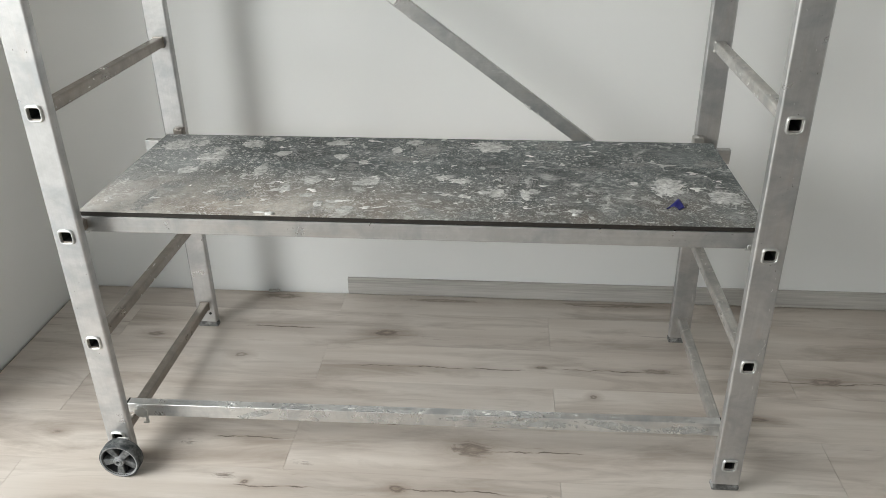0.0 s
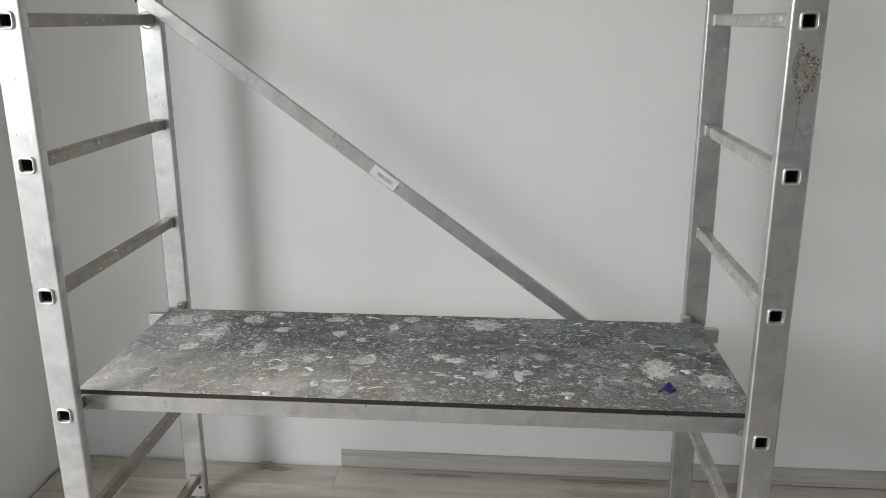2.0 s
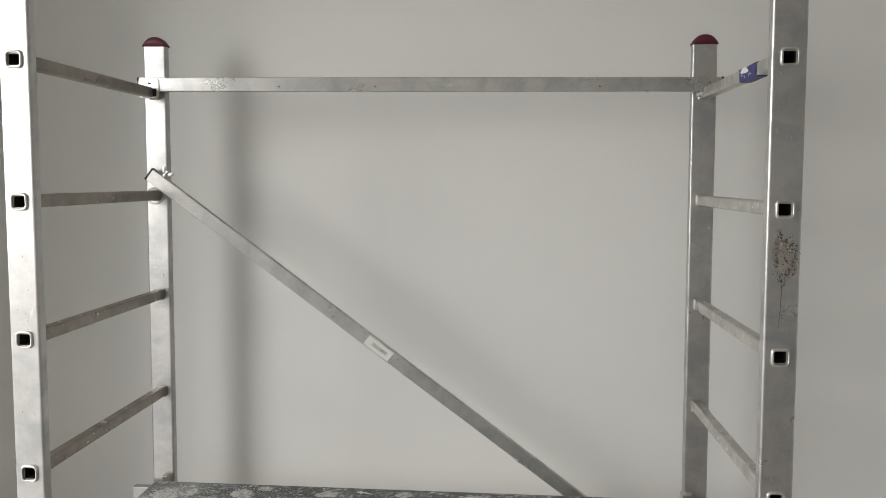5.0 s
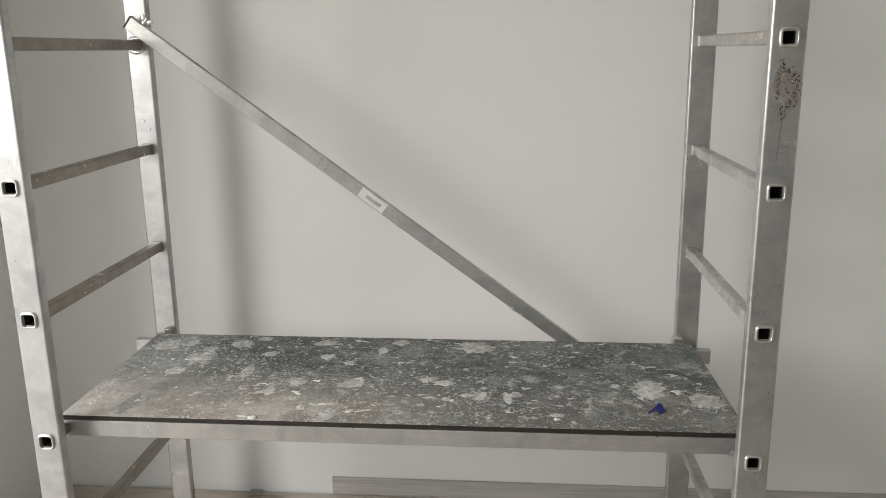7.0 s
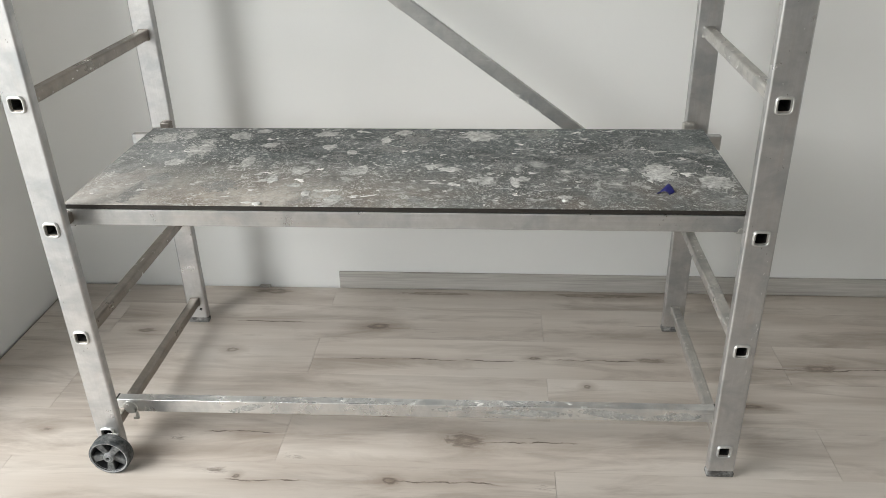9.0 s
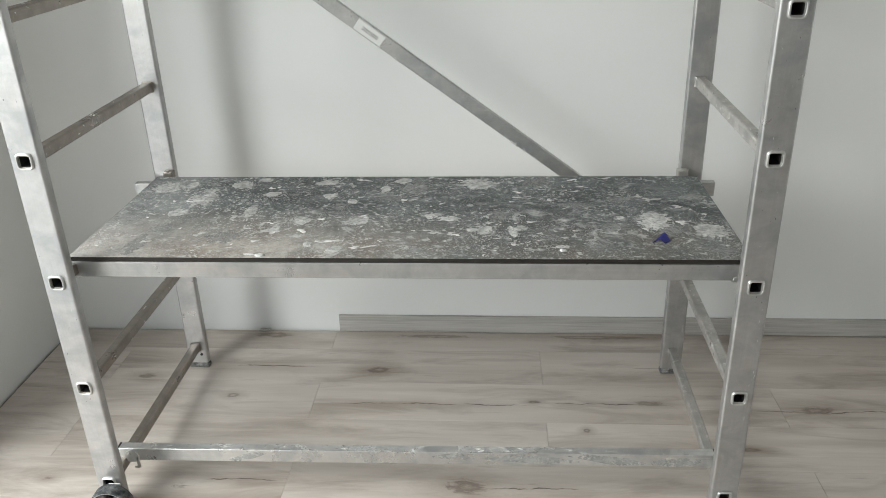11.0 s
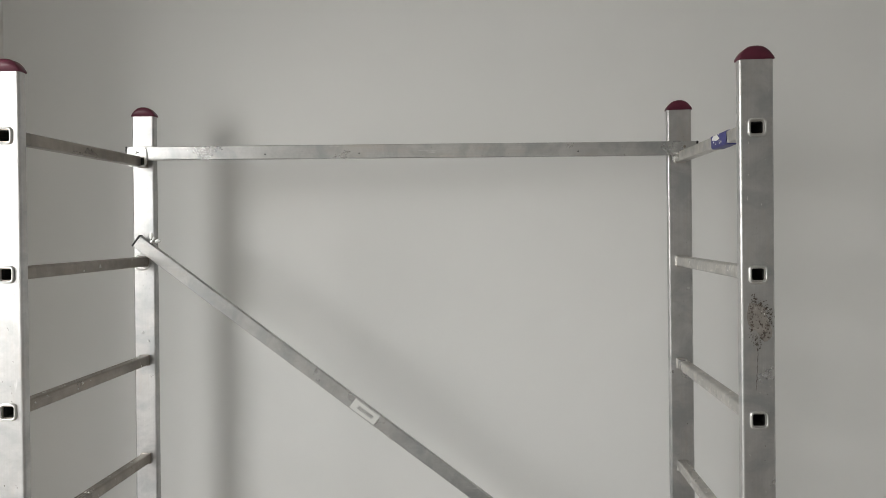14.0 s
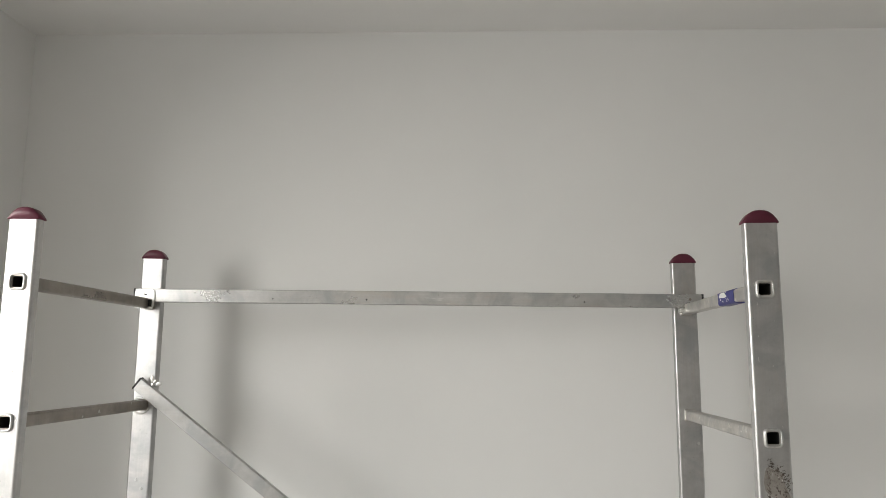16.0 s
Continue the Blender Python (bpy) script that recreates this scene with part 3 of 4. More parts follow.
def ladder(label, rung_mat):
    root = new("scaffold_ladder")
    tagged(root, label, "scaffold frame", "end frames of the scaffold")
    st = part("stile", stile_mesh(0.02, 1.897), ALU, root)
    share(st, "stile", root, (0, DEPTH, 0))
    cap = part("end_cap", cap_mesh(), MAROON, root, "maroon plastic end cap", True)
    cap.location = (0, 0, 1.897)
    share(cap, "end_cap", root, (0, DEPTH, 1.897))
    rg = None
    for k, z in enumerate(RUNG_Z):
        if rg is None:
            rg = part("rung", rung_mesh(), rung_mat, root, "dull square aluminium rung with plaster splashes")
            rg.location = (0, -0.001, z)
            rim = part("collar", rim_mesh(), STEEL, rg, "", True)
            # Added lining: darkens the open rung end as shade would.
            slv = part("shade_lining", tube(0.0224, 0.0224, 0.11, 0.0006, 0.0032, "Y", 3), SHADE_DARK, rg, "dark lining for the shade inside the rung")
            slv.location = (0, 0.002, 0)
            seat = part("seat_weld", box(-0.0158, 0.0158, DEPTH - 0.007, DEPTH + 0.001, -0.0158, 0.0158, 0.004, 2), rung_mat, rg)
        else:
            o = share(rg, "rung", root, (0, -0.001, z))
            share(rim, "collar", o, (0, 0, 0))
            share(slv, "shade_lining", o, (0, 0.002, 0))
            share(seat, "seat_weld", o, (0, 0, 0))
    foot = box(-0.0325, 0.0325, -0.0008, 0.0258, 0.0, 0.014, 0.004, 3)
    box(-0.029, 0.029, 0.002, 0.023, 0.012, 0.03, bm=foot)
    ft = part("foot", foot, FOOT, root, "grey rubber foot plug")
    share(ft, "foot", root, (0, DEPTH, 0))
    return root


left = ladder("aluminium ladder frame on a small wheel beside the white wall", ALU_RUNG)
left.matrix_world = pose(-0.757, 0, 0, 0, 0.12, 0)
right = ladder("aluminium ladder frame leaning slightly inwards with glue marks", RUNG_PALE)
right.matrix_world = pose(0.7530, 0, 0, 0, -0.80, -0.6)
# screw hole above the rear foot of the left frame: a black disc paints its shade
part("screw_hole_shade", disc(0.0045, 0.002, (0.014, DEPTH - 0.0006, 0.052), 20), BLACK, left)


def wheel(parent):
    w = part("wheel", lathe([(0.049, -0.0172), (0.0545, -0.0178), (0.0568, -0.0155), (0.0575, -0.010), (0.0575, 0.012), (0.0565, 0.017), (0.0535, 0.0195), (0.049, 0.0192), (0.049, -0.0172)], 48), TYRE, parent, "dusty black plastic wheel", True)
    w.matrix_local = Matrix.Translation((0.019, -0.040, 0.0507)) @ Matrix.Scale(0.882, 4)
    bm = lathe([(0.0485, -0.0120), (0.0492, -0.0172), (0.0510, -0.0186), (0.0530, -0.0182)], 48)
    part("rim", bm, HUB, w, "pale grey dusty rim", True)
    # Back plate kept black so the gaps between spokes read as shaded.
    part("spoke_gap_shade", lathe([(0.0489, -0.0155), (0.0475, 0.014), (0.0, 0.014)], 40), BLACK, w, "black back plate for the shade between the spokes", True)
    for k in range(5):
        a = 2 * math.pi * (k + 0.32) / 5
        sp = box(0.010, 0.0484, -0.0115, 0.013, -0.0075, 0.0075, 0.002, 2)
        for v in sp.verts:
            if v.co.x > 0.03:
                v.co.z *= 1.5
                v.co.y -= 0.0015
        sp.transform(Matrix.Rotation(a, 4, "Y"))
        part("spoke", sp, RIM, w)
    part("hub", lathe([(0.0062, -0.012), (0.0062, -0.0225), (0.0088, -0.0225), (0.0092, -0.0185), (0.0118, -0.0185), (0.0128, -0.0205), (0.0145, -0.0190), (0.0155, 0.011)], 28), HUB, w, "pale grey hub ring", True)
    # No bolt here: a black disc paints the shaded bore.
    part("bolt", disc(0.0058, 0.004, (0, -0.0150, 0), 16, 0.0008), BLACK, w, "black disc for the shade in the axle bore")
    part("axle", disc(0.006, 0.05, (0, 0.03, 0), 16), STEEL, w)
    part("wheel_bracket", box(-0.018, 0.018, 0.030, 0.0355, -0.02, 0.045, 0.003), STEEL, w)


wheel(left)

def rung_spatter(frame_root, k, count, seed):
    """Dried drops on the inner side and the top of a rung."""
    rg = random.Random(seed)
    vs, fs = [], []
    for _ in range(count):
        s = rg.uniform(0.0008, 0.0032)
        splat(vs, fs, rg, rg.uniform(0.05, DEPTH - 0.03), rg.uniform(-0.010, 0.010), 0.0, s * rg.uniform(0.8, 3.0), s, 0.0006 + 0.2 * s, 8, 0.7)
    top = [(-0.0001 * v[2] + v[1], v[0], 0.0138 + v[2]) for v in vs[: len(vs) // 2]]
    inner = -1 if frame_root is right else 1
    side = [(inner * (0.0134 + v[2]), v[0], v[1]) for v in vs[len(vs) // 2 :]]
    from_lists("plaster_spatter", [(x, y, z + RUNG_Z[k]) for x, y, z in top + side], fs, FILLER, frame_root, "dried plaster drops on a rung", "stuff")


for k, count in ((1, 30), (2, 24), (3, 44), (4, 24), (5, 10)):
    rung_spatter(right, k, count, 30 + k)
for k, count in ((1, 8), (2, 10), (3, 12), (4, 12), (5, 6)):
    rung_spatter(left, k, count, 50 + k)

def scratches(frame_root, count, x0, x1, z0, z1, mat, label, seed, long):
    """Fine upright scuffs on the front face of the front upright."""
    rg = random.Random(seed)
    vs, fs = [], []
    for _ in range(count):
        w = rg.uniform(0.0003, 0.0008)
        splat(vs, fs, rg, rg.uniform(x0, x1), rg.uniform(z0, z1), 0, w, w * rg.uniform(2, long), 0.0002, 7, 0.6)
    from_lists("scuff_marks", [(x, -0.0003 - h, z) for x, z, h in vs], fs, mat, frame_root, label, "stuff")


scratches(right, 13, 0.016, 0.026, 0.30, 0.62, PAPER, "pale scratches near the edge", 3, 10)
scratches(right, 22, -0.024, 0.024, 0.70, 1.85, PAPER, "pale scratches", 4, 6)
scratches(right, 16, -0.024, 0.024, 0.60, 1.30, RESIDUE, "small dark specks", 5, 3)
scratches(left, 26, -0.024, 0.024, 0.30, 1.85, RESIDUE, "small dark specks", 6, 4)
for frame_root, x, z in ((right, 0.020, 1.413), (left, -0.006, 1.285), (left, 0.010, 1.262)):
    part("rivet", disc(0.004, 0.003, (x, DEPTH - 0.001, z), 12, 0.0008), STEEL, frame_root)

# blue tape with a torn white label round the topmost rung of the right frame
tp = tube(0.0296, 0.0300, 0.116, 0.0012, 0.006, "Y", 4)
rng = random.Random(4)
for v in tp.verts:
    v.co += Vector((rng.uniform(-0.0005, 0.0005), rng.uniform(-0.004, 0.004), rng.uniform(-0.0005, 0.0005)))
tape = part("tape", tp, TAPE, right, "blue plastic tape wound round a rung")
tape.location = (0, 0.150, RUNG_Z[6])
vs, fs = [], []
splat(vs, fs, rng, 0, 0, 0, 0.024, 0.007, 0.0004, 12, 0.3)
for k in range(14):
    splat(vs, fs, rng, rng.uniform(-0.036, 0.05), rng.uniform(-0.016, 0.008), 0.0001, rng.uniform(0.001, 0.006), rng.uniform(0.0006, 0.002), 0.0003, 7, 0.6)
lab = from_lists("torn_label", vs, fs, PAPER, tape, "torn white paper")
lab.matrix_local = pose(-0.0155, 0.075, 0.006, 90, 0, -90)

# glue residue of a torn-off sticker, with a run of dirt under it
rng = random.Random(11)
vs, fs = [], []
for k in range(340):
    a = rng.uniform(0, 6.28)
    r = rng.gauss(0.95, 0.15) if k < 290 else rng.uniform(0, 0.9)
    s = rng.uniform(0.0004, 0.0014)
    wob = 1 + 0.12 * math.sin(3 * a + 1) + 0.08 * math.sin(7 * a)
    splat(vs, fs, rng, 0.019 * r * wob * math.cos(a), 0.039 * r * wob * math.sin(a), 0.0, s * rng.uniform(0.5, 1.6), s * rng.uniform(0.5, 1.8), 0.0003, 7, 0.9)
for k in range(26):
    splat(vs, fs, rng, -0.002 + rng.uniform(-0.0008, 0.0008) - 0.0002 * k, -0.045 - 0.0035 * k, 0.0, rng.uniform(0.0003, 0.0007), 0.0026, 0.0002, 5, 0.3)
res = from_lists("sticker_residue", vs, fs, RESIDUE, right, "dark crusty glue ring of a torn sticker", "stuff")
res.matrix_local = pose(0.002, -0.0006, 1.397, 90, 0, 0)
vs, fs = [], []
splat(vs, fs, rng, 0, 0, 0, 0.0185, 0.039, 0.0002, 22, 0.25)
film = from_lists("glue_film", vs, fs, HAZE, right, "pale grey glue film")
film.matrix_local = pose(0.002, -0.0003, 1.397, 90, 0, 0)

# ---------------------------------------------------------------- work platform
deck = tagged(new("scaffold_platform"), "black plywood work platform in an aluminium frame, splashed with plaster", "platform")
deck.location = (0, 0, 0.668)
BX0, BX1, BY0, BY1, TOP = -0.757, 0.754, 0.066, 0.584, 0.012
part("board", box(BX0, BX1, BY0, BY1, 0.0105, TOP, 0.0006, 1), BOARD, deck, "black film-faced plywood sheet with dried white splashes")
part("board_edge", box(BX0 + 0.0006, BX1 - 0.0006, BY0 + 0.0008, BY1 - 0.0006, 0.0005, 0.0103), PLY, deck, "dark raw plywood edge")
fr = tube(0.022, 0.039, 1.497, 0.002, 0.002, "X")
beam = part("front_rail", fr, ALU_X, deck, "aluminium rail under the board")
beam.location = (-0.760, 0.079, -0.0210)
rr = tube(0.022, 0.040, 1.634, 0.002, 0.002, "X")
rear = part("rear_rail", rr, ALU_X, deck, "aluminium rail with projecting ends")
rear.location = (-0.827, 0.597, -0.0285)
for x in (-0.35, 0.0, 0.35):
    part("cross_bar", box(x - 0.015, x + 0.015, 0.09, 0.586, -0.03, -0.0005, 0.002), ALU_X, deck)
for x in (-0.752, 0.724):
    part("bolt", disc(0.006, 0.012, (x, 0.072, -0.036), 6, 0.001), STEEL, deck)
    part("bolt_bracket", box(x - 0.008, x + 0.008, 0.070, 0.09, -0.046, -0.030, 0.002), STEEL, deck)


def lump(name, at, size, seed, mat, parent, label=""):
    """A knobbly crust of filler."""
    b = bmesh.new()
    bmesh.ops.create_icosphere(b, subdivisions=3, radius=1)
    for v in b.verts:
        k = 1 + 0.5 * noise.noise(v.co * 1.7 + Vector((seed, 0, 0))) + 0.25 * noise.noise(v.co * 5 + Vector((0, seed, 0)))
        v.co = Vector((v.co.x * size[0] * k, v.co.y * size[1] * k, max(v.co.z, -0.35) * size[2] * k))
    b.transform(Matrix.Translation(at))
    return part(name, b, mat, parent, label, True)


for seed, x, mat, label in ((1, -0.735, ALU_RUNG, "dark hook"), (5, 0.722, RUNG_PALE, "hook crusted with filler")):
    part("hook", box(x - 0.014, x + 0.014, 0.604, 0.630, -0.004, 0.020, 0.004, 2), mat, deck, label)
    lump("filler_crust", (x + 0.004, 0.612, 0.019), (0.011, 0.009, 0.003), seed, mat, deck)

# splashes: x, y, half width, half depth; solid ones, small solid ones, and thin ones
SPLASHES = [(-0.695, 0.501, 0.033, 0.040), (-0.626, 0.512, 0.014, 0.025), (-0.566, 0.474, 0.018, 0.016), (-0.56, 0.411, 0.035, 0.040),
            (-0.599, 0.322, 0.023, 0.022), (-0.412, 0.331, 0.015, 0.037), (-0.486, 0.515, 0.027, 0.028), (-0.382, 0.447, 0.023, 0.016),
            (-0.432, 0.555, 0.020, 0.015), (-0.257, 0.534, 0.027, 0.021), (-0.089, 0.483, 0.013, 0.023), (-0.127, 0.271, 0.026, 0.028),
            (-0.226, 0.435, 0.022, 0.016), (-0.271, 0.273, 0.018, 0.028), (-0.323, 0.215, 0.014, 0.019), (0.163, 0.523, 0.040, 0.038),
            (0.094, 0.286, 0.024, 0.014), (0.178, 0.217, 0.019, 0.021), (0.267, 0.227, 0.016, 0.015), (0.584, 0.276, 0.038, 0.049), (0.706, 0.216, 0.039, 0.036)]
SMALL_SPLASHES = [(-0.162, 0.397, 0.014, 0.011), (-0.262, 0.181, 0.014, 0.010), (-0.157, 0.111, 0.019, 0.014), (-0.225, 0.135, 0.008, 0.021),
                  (0.045, 0.298, 0.015, 0.014), (0.150, 0.218, 0.012, 0.013), (0.506, 0.290, 0.011, 0.010), (0.350, 0.127, 0.010, 0.009),
                  (-0.047, 0.549, 0.020, 0.018), (0.247, 0.207, 0.008, 0.034)]
THIN_SPLASHES = [(-0.600, 0.229, 0.020, 0.018), (-0.074, 0.423, 0.028, 0.023), (-0.186, 0.360, 0.018, 0.018), (-0.715, 0.286, 0.036, 0.029),
                 (-0.628, 0.120, 0.016, 0.049), (-0.427, 0.174, 0.034, 0.025), (0.614, 0.214, 0.028, 0.020), (0.026, 0.107, 0.015, 0.014),
                 (0.108, 0.098, 0.012, 0.012), (0.432, 0.134, 0.019, 0.014), (0.489, 0.236, 0.020, 0.023), (0.415, 0.370, 0.049, 0.012),
                 (0.713, 0.422, 0.028, 0.023), (0.166, 0.381, 0.019, 0.008), (0.524, 0.414, 0.022, 0.012), (-0.001, 0.492, 0.033, 0.031),
                 (0.345, 0.162, 0.011, 0.006), (0.316, 0.535, 0.033, 0.025), (0.210, 0.300, 0.018, 0.029), (0.700, 0.110, 0.021, 0.022)]
rng = random.Random(7)
for group, mat, grow, label in ((SPLASHES, SMEAR, 1.3, "dried greyish white plaster splash"), (SMALL_SPLASHES, SMEAR, 1.3, "small dried white plaster splash"), (THIN_SPLASHES, SMEAR_THIN, 1.5, "thin wiped grey plaster smear")):
    for x, y, rx, ry in group:
        vs, fs = [], []
        splat(vs, fs, rng, x, y, TOP + 0.0002, rx * grow, ry * grow, 0.0012, 30, 0.22)
        vs = [(min(max(u, BX0 + 0.002), BX1 - 0.002), min(max(w, BY0 + 0.002), BY1 - 0.002), h) for u, w, h in vs]
        from_lists("plaster_splash", vs, fs, mat, deck, label)
drops, dropf = [], []
for k in range(620):
    if k % 4:
        cx, cy, rx, ry = SPLASHES[rng.randrange(len(SPLASHES))]
        x, y = rng.gauss(cx, 0.07), rng.gauss(cy, 0.05)
    else:
        x, y = rng.uniform(BX0, BX1), rng.uniform(BY0, BY1)
    if not (BX0 + 0.012 < x < BX1 - 0.012 and BY0 + 0.008 < y < BY1 - 0.006):
        continue
    s = rng.uniform(0.0008, 0.0026) if k % 8 else rng.uniform(0.003, 0.0075)
    splat(drops, dropf, rng, x, y, TOP + 0.0002, s * rng.uniform(0.8, 2.4), s * rng.uniform(0.6, 1.3), 0.0003 + 0.12 * s, 6 if k % 8 else 11, 0.9)
from_lists("plaster_spatter", drops, dropf, FILLER, deck, "small dried plaster drops", "stuff")
lump("plaster_chip", (-0.321, 0.074, TOP + 0.001), (0.012, 0.006, 0.0035), 3, FILLER, deck, "thick white plaster chip on the edge")
lump("plaster_chip", (-0.346, 0.082, TOP + 0.0005), (0.012, 0.004, 0.0015), 8, FILLER, deck)
lump("plaster_chip", (0.355, 0.105, TOP + 0.001), (0.008, 0.006, 0.003), 9, FILLER, deck)

# crumpled scrap of blue film lying on the board
sb = bmesh.new()
bmesh.ops.create_grid(sb, x_segments=9, y_segments=7, size=1)
for v in sb.verts:
    u, w = v.co.x, v.co.y
    n = noise.noise(Vector((u * 1.6, w * 1.6, 3.1)))
    v.co = Vector((u * 0.017 + 0.009 * w, w * 0.013 * (1 - 0.4 * abs(u)) - 0.014 * u * u, 0.003 + 0.015 * max(0, 1 - u * u) * (0.6 + 0.4 * w) + 0.005 * n))
low = min(v.co.z for v in sb.verts)
sb.transform(Matrix.Translation((0.577, 0.162, 0.6805 - 0.85 * low)) @ Matrix.Scale(0.85, 4))
scrap = part("plastic_scrap", sb, TAPE, None, "", True)
scrap.modifiers.new("thick", "SOLIDIFY").thickness = 0.0006
tagged(scrap, "crumpled dark blue plastic scrap on the platform", "scrap")

# ---------------------------------------------------------------- rails and brace
def rail(name, at, length, w, h, mat, label, turn=None):
    root = tagged(new(name), label, "rail")
    root.matrix_world = Matrix.Translation(at) @ (turn or Matrix())
    part("profile", tube(w, h, length, 0.0022, 0.002, "X"), mat, root)
    plug = part("end_plug", box(-0.0032, 0.0032, -w / 2 - 0.0005, w / 2 + 0.0005, -h / 2 - 0.0005, h / 2 + 0.0005, 0.0012, 1), BLACK, root, "black plastic end plug")
    share(plug, "end_plug", root, (length, 0, 0))
    return root


guard = rail("guard_rail", (-0.782, 0.602, 1.7875), 1.553, 0.022, 0.037, ALU_X, "aluminium guard rail hooked across the topmost rungs")
hp = bmesh.new()
face = [hp.verts.new((0.0305 + a, -0.0125, -0.010 + z)) for a, z in ring_section(0.055, 0.054, 0.011, 5)]
back = bmesh.ops.extrude_face_region(hp, geom=[hp.faces.new(face)])["geom"]
for v in back:
    if isinstance(v, bmesh.types.BMVert):
        v.co.y -= 0.0022
part("hook_plate", hp, STEEL, guard, "zinc plated rounded hook plate")
# Thin dark box laid on the plate, painting the shade of its slot.
part("slot_shade", box(0.036, 0.052, -0.0152, -0.0146, -0.032, -0.012, 0.0002, 1), SHADE_DARK, guard, "dark patch for the shade in the hook slot")
part("hook_lip", box(0.014, 0.055, -0.0215, -0.0125, -0.0375, -0.0350, 0.001, 1), STEEL, guard, "bent lip of the hook plate")
part("rivet", disc(0.0048, 0.005, (0.027, -0.0155, 0.004), 14, 0.0008), STEEL, guard)
part("pin", box(0.027, 0.038, -0.0165, -0.0147, 0.000, 0.003, 0.0008, 1), SHADE_DARK, guard, "dark locking pin")
part("lug", box(1.492, 1.530, -0.013, 0.011, -0.032, -0.0185, 0.003, 2), STEEL, guard, "steel lug under the rail")
for x, z in ((1.520, 0.004), (1.536, -0.006)):
    part("rivet", disc(0.0036, 0.003, (x, -0.0115, z), 12, 0.0006), ALU_RUNG, guard)
for x in (0.39, 0.65, 1.24):
    part("rivet", disc(0.0022, 0.002, (x, -0.0115, -0.006), 10), BLACK, guard)

low_rail = rail("bottom_rail", (-0.765, 0.094, 0.103), 1.512, 0.025, 0.038, ALU_DIRTY, "splashed aluminium rail hooked on the lowest rungs", pose(0, 0, 0, 0, -0.59, 0))
b = disc(0.019, 0.004, (0.035, -0.0145, -0.004), 24, 0.001)
box(0.044, 0.053, -0.0165, -0.0125, -0.040, -0.004, 0.0015, 1, bm=b)
box(0.036, 0.050, -0.0165, -0.0125, -0.042, -0.034, 0.0015, 1, bm=b)
part("hook_plate", b, STEEL, low_rail, "curved steel locking hook")
part("rivet", disc(0.004, 0.004, (0.03, -0.0175, 0.004), 14, 0.0008), STEEL, low_rail)
vs, fs = [], []
for k in range(34):
    x = rng.uniform(0.1, 1.45)
    splat(vs, fs, rng, x, rng.uniform(-0.011, 0.009), 0.0191, rng.uniform(0.002, 0.012), rng.uniform(0.001, 0.004), 0.0008, 7, 0.6)
from_lists("plaster_spatter", vs, fs, FILLER, low_rail, "dried plaster drops along the top", "stuff")

for x, z, rx, rz in ((1.06, -0.001, 0.12, 0.016), (1.25, 0.001, 0.13, 0.015), (1.42, -0.004, 0.07, 0.013), (0.86, 0.008, 0.05, 0.008), (0.33, -0.006, 0.08, 0.009)):
    vs, fs = [], []
    splat(vs, fs, rng, 0, 0, 0, rx, min(rz, 0.0125), 0.0006, 24, 0.15)
    vs = [(u, max(-0.018 - z, min(0.018 - z, w)), h) for u, w, h in vs]
    from_lists("plaster_splash", vs, fs, SMEAR_THIN, low_rail, "pale wiped plaster on the side").matrix_local = pose(x, -0.0127, z, 90, 0, 0)

TOP_END, LOW_END = Vector((-0.7615, 0.606, 1.5455)), Vector((0.70, 0.673, 0.4435))
ax = (LOW_END - TOP_END).normalized()
az = ax.cross(Vector((0, 1, 0))).normalized()
ay = az.cross(ax)
turn = Matrix((ax, ay, az)).transposed().to_4x4()
brace = rail("diagonal_brace", TOP_END, (LOW_END - TOP_END).length, 0.020, 0.036, ALU_X, "slanting aluminium brace with a white number sticker", turn)
brace["category"] = "brace"
lx = 0.794
part("sticker", box(lx - 0.042, lx + 0.042, -0.0108, -0.0102, -0.0155, 0.0165), PAPER, brace, "white paper number sticker")
part("sticker_border", box(lx - 0.0385, lx + 0.0385, -0.0111, -0.0106, 0.0146, 0.0152), INK, brace)
fc = bpy.data.curves.new("number", "FONT")
fc.body, fc.size, fc.align_x, fc.align_y, fc.extrude = "3002800", 0.0145, "CENTER", "CENTER", 0.0001
tmp = new("number", fc)
bpy.context.view_layer.update()
me = bpy.data.meshes.new_from_object(tmp.evaluated_get(bpy.context.evaluated_depsgraph_get()))
bpy.data.objects.remove(tmp)
me.materials.clear()
me.materials.append(INK)
num = new("printed_number", me)
num.parent = brace
num.matrix_local = pose(lx + 0.002, -0.0111, -0.001, 90, 0, 0)
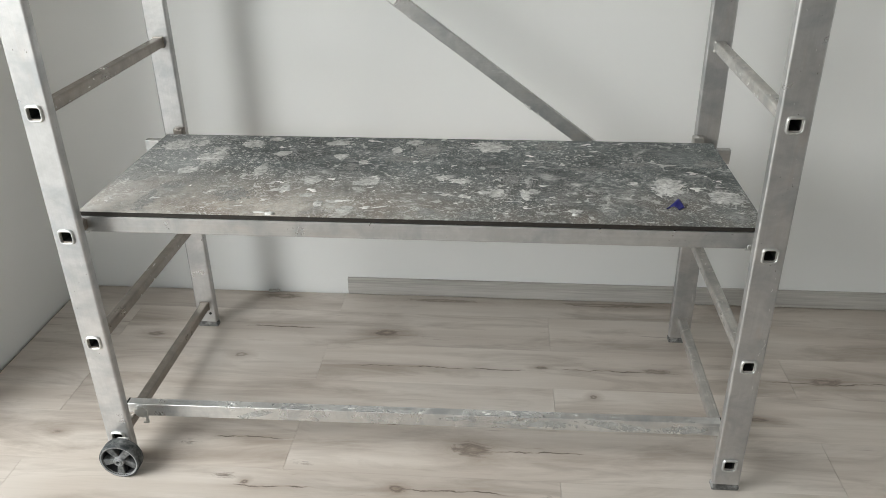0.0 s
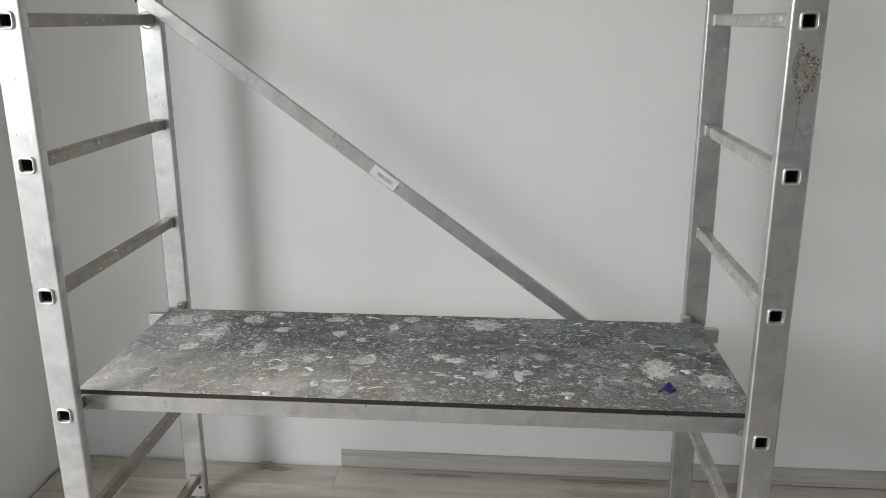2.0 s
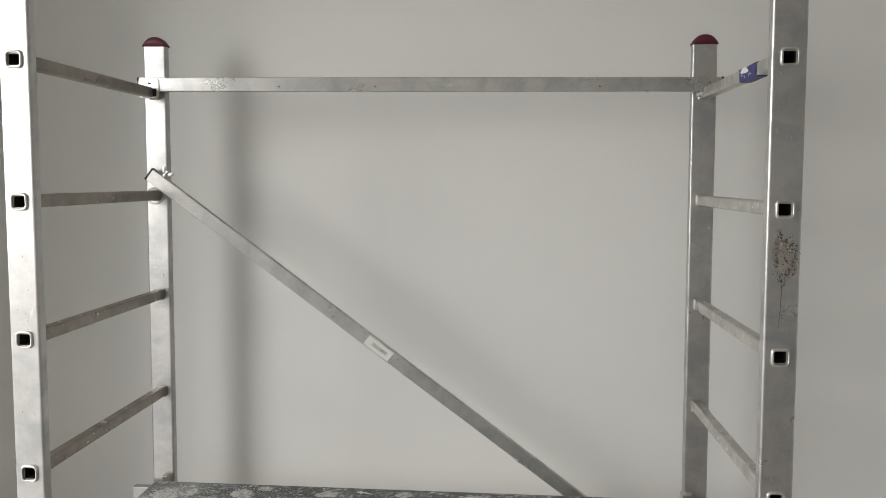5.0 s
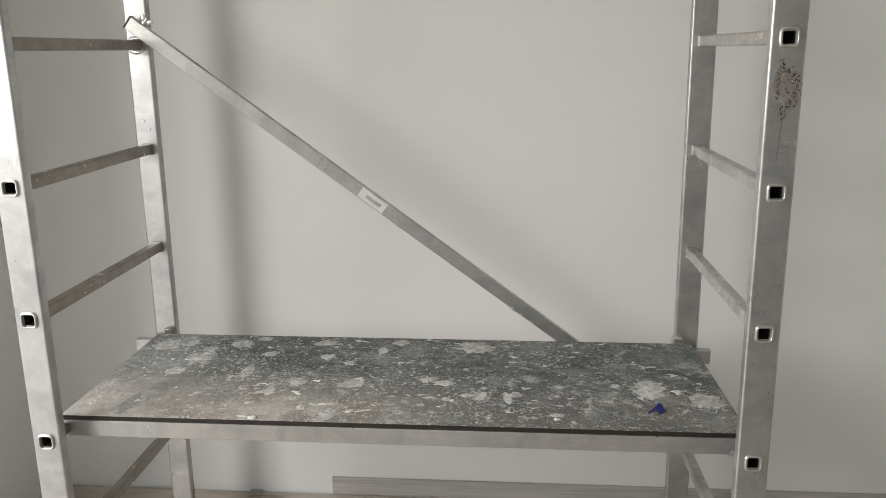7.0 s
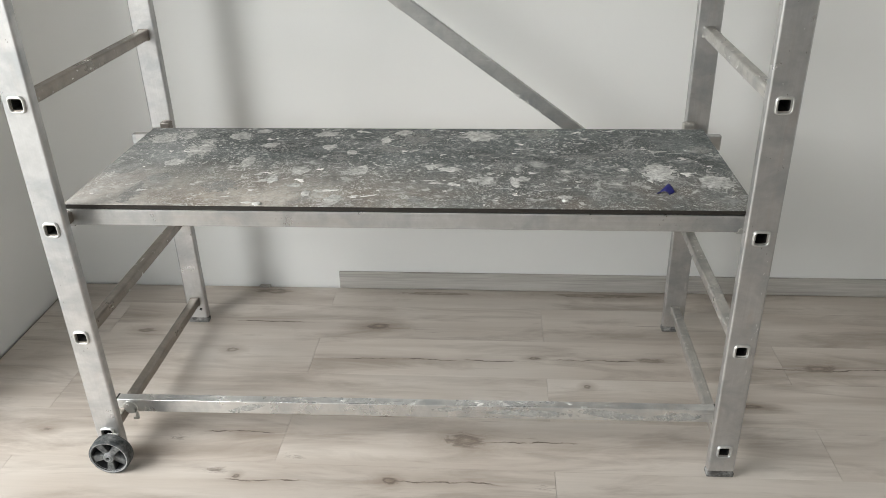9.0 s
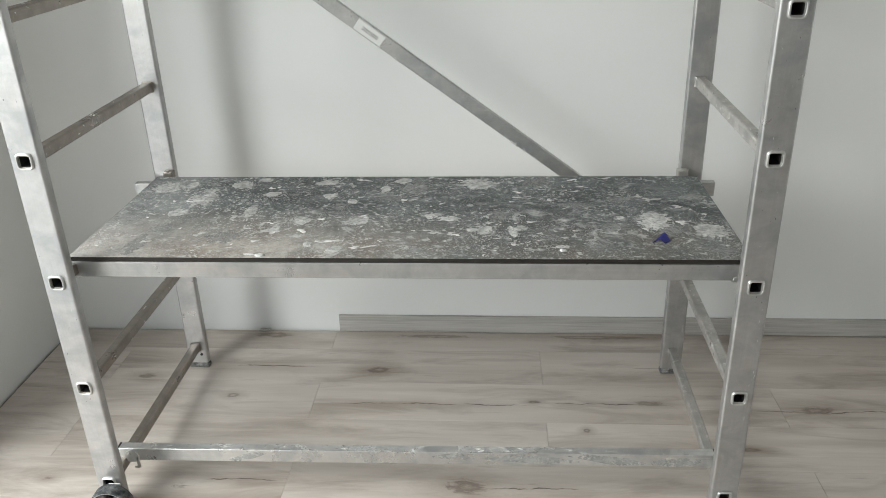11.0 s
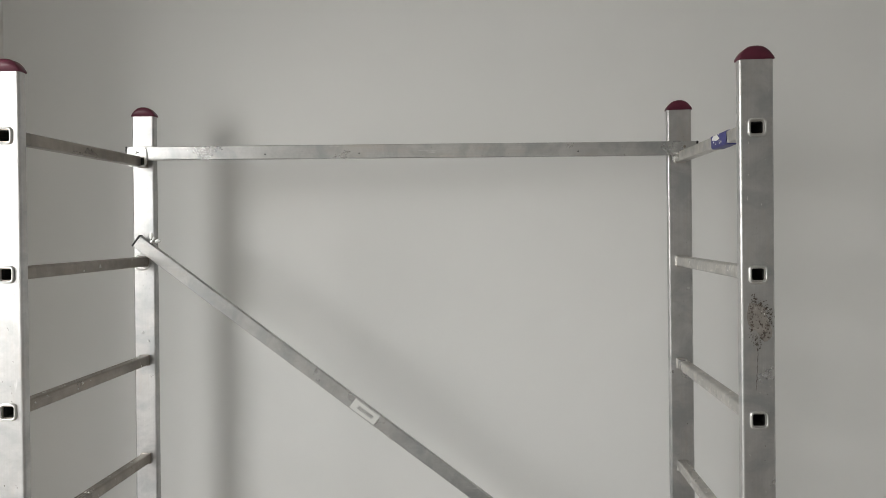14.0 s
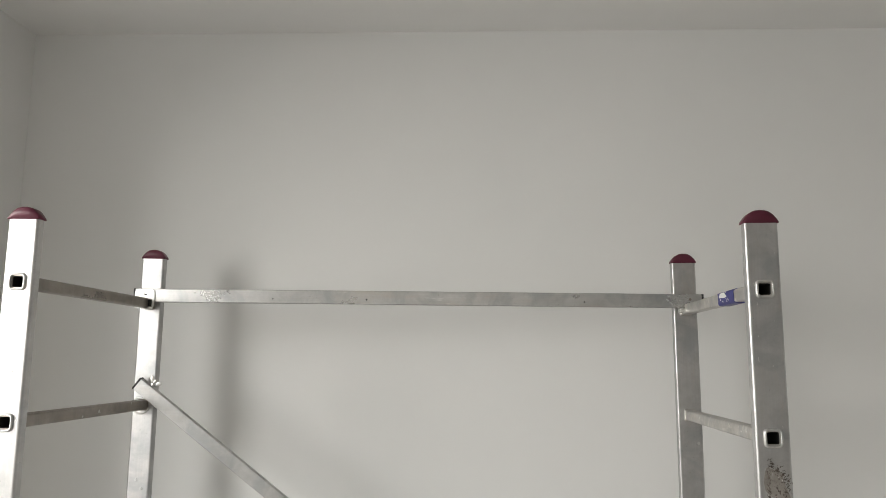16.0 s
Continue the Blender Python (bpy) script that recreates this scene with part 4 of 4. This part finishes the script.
for k, (f, size) in enumerate(((0.305, (0.008, 0.004, 0.004)), (0.487, (0.011, 0.005, 0.006)), (0.705, (0.016, 0.006, 0.007)), (0.722, (0.011, 0.005, 0.006)), (0.745, (0.018, 0.005, 0.004)))):
    lump("filler_crust", (f * (LOW_END - TOP_END).length, -0.006, -0.0175), size, 20 + k, FILLER, brace, "dried filler on the lower edge")
# wing nut and locking wire at the upper end
part("screw", disc(0.004, 0.03, (0.035, 0.0, 0.022), 12, axis="Z"), STEEL, brace, "zinc plated screw")
part("nut", disc(0.0075, 0.008, (0.035, 0, 0.024), 16, 0.001, axis="Z"), STEEL, brace)
for s in (-1, 1):
    w = bmesh.new()
    bmesh.ops.create_uvsphere(w, u_segments=14, v_segments=10, radius=1)
    for v in w.verts:
        v.co = Vector((v.co.x * 0.0062, v.co.y * 0.0018, v.co.z * 0.0105))
    w.transform(Matrix.Translation((0.035 + s * 0.011, 0, 0.033)) @ pose(0, 0, 0, 0, s * 38, 0))
    part("wing", w, STEEL, brace, "wing of the nut", True)
hook = [(0.045 + 0.022 * math.cos(t), -0.006 + 0.0004 * k, -0.041 + 0.022 * math.sin(t)) for k, t in ((k, radians(100 + 15 * k)) for k in range(20))]
hook = [(0.040, -0.004, -0.012)] + hook
wire(hook, 0.0022, "locking_wire", STEEL, brace, "bent steel locking wire")

# ---------------------------------------------------------------- floor
floor = tagged(part("floor", box(ROOM_L - T, ROOM_R + T, ROOM_F - T, ROOM_B + T, -0.1, -0.0085), UNDERLAY), "pale grey-brown oak laminate plank floor", "floor", kind="structure")
PW, PL = 0.1873, 1.386
planks = {}


def plank_mesh(length, width):
    key = (round(length, 4), round(width, 4))
    if key not in planks:
        b = box(0.0004, length - 0.0004, 0.0002, width - 0.0002, -0.008, 0)
        o = part("plank", b, OAK, floor)
        planks[key] = o.data
        return o
    o = new("plank", planks[key])
    o.parent = floor
    return o


row = 0
y1 = 0.749 + PW
while y1 > ROOM_F + 0.01:
    y0 = max(y1 - PW, ROOM_F + 0.006)
    top = min(y1, ROOM_B - 0.009)
    x = (-0.343 if row % 2 == 0 else -1.030) - 2 * PL
    while x < ROOM_R:
        a, c = max(x, ROOM_L + 0.011), min(x + PL, ROOM_R - 0.006)
        if c - a > 0.02:
            plank_mesh(c - a, top - y0).location = (a, y0, 0)
        x += PL
    y1 -= PW
    row += 1
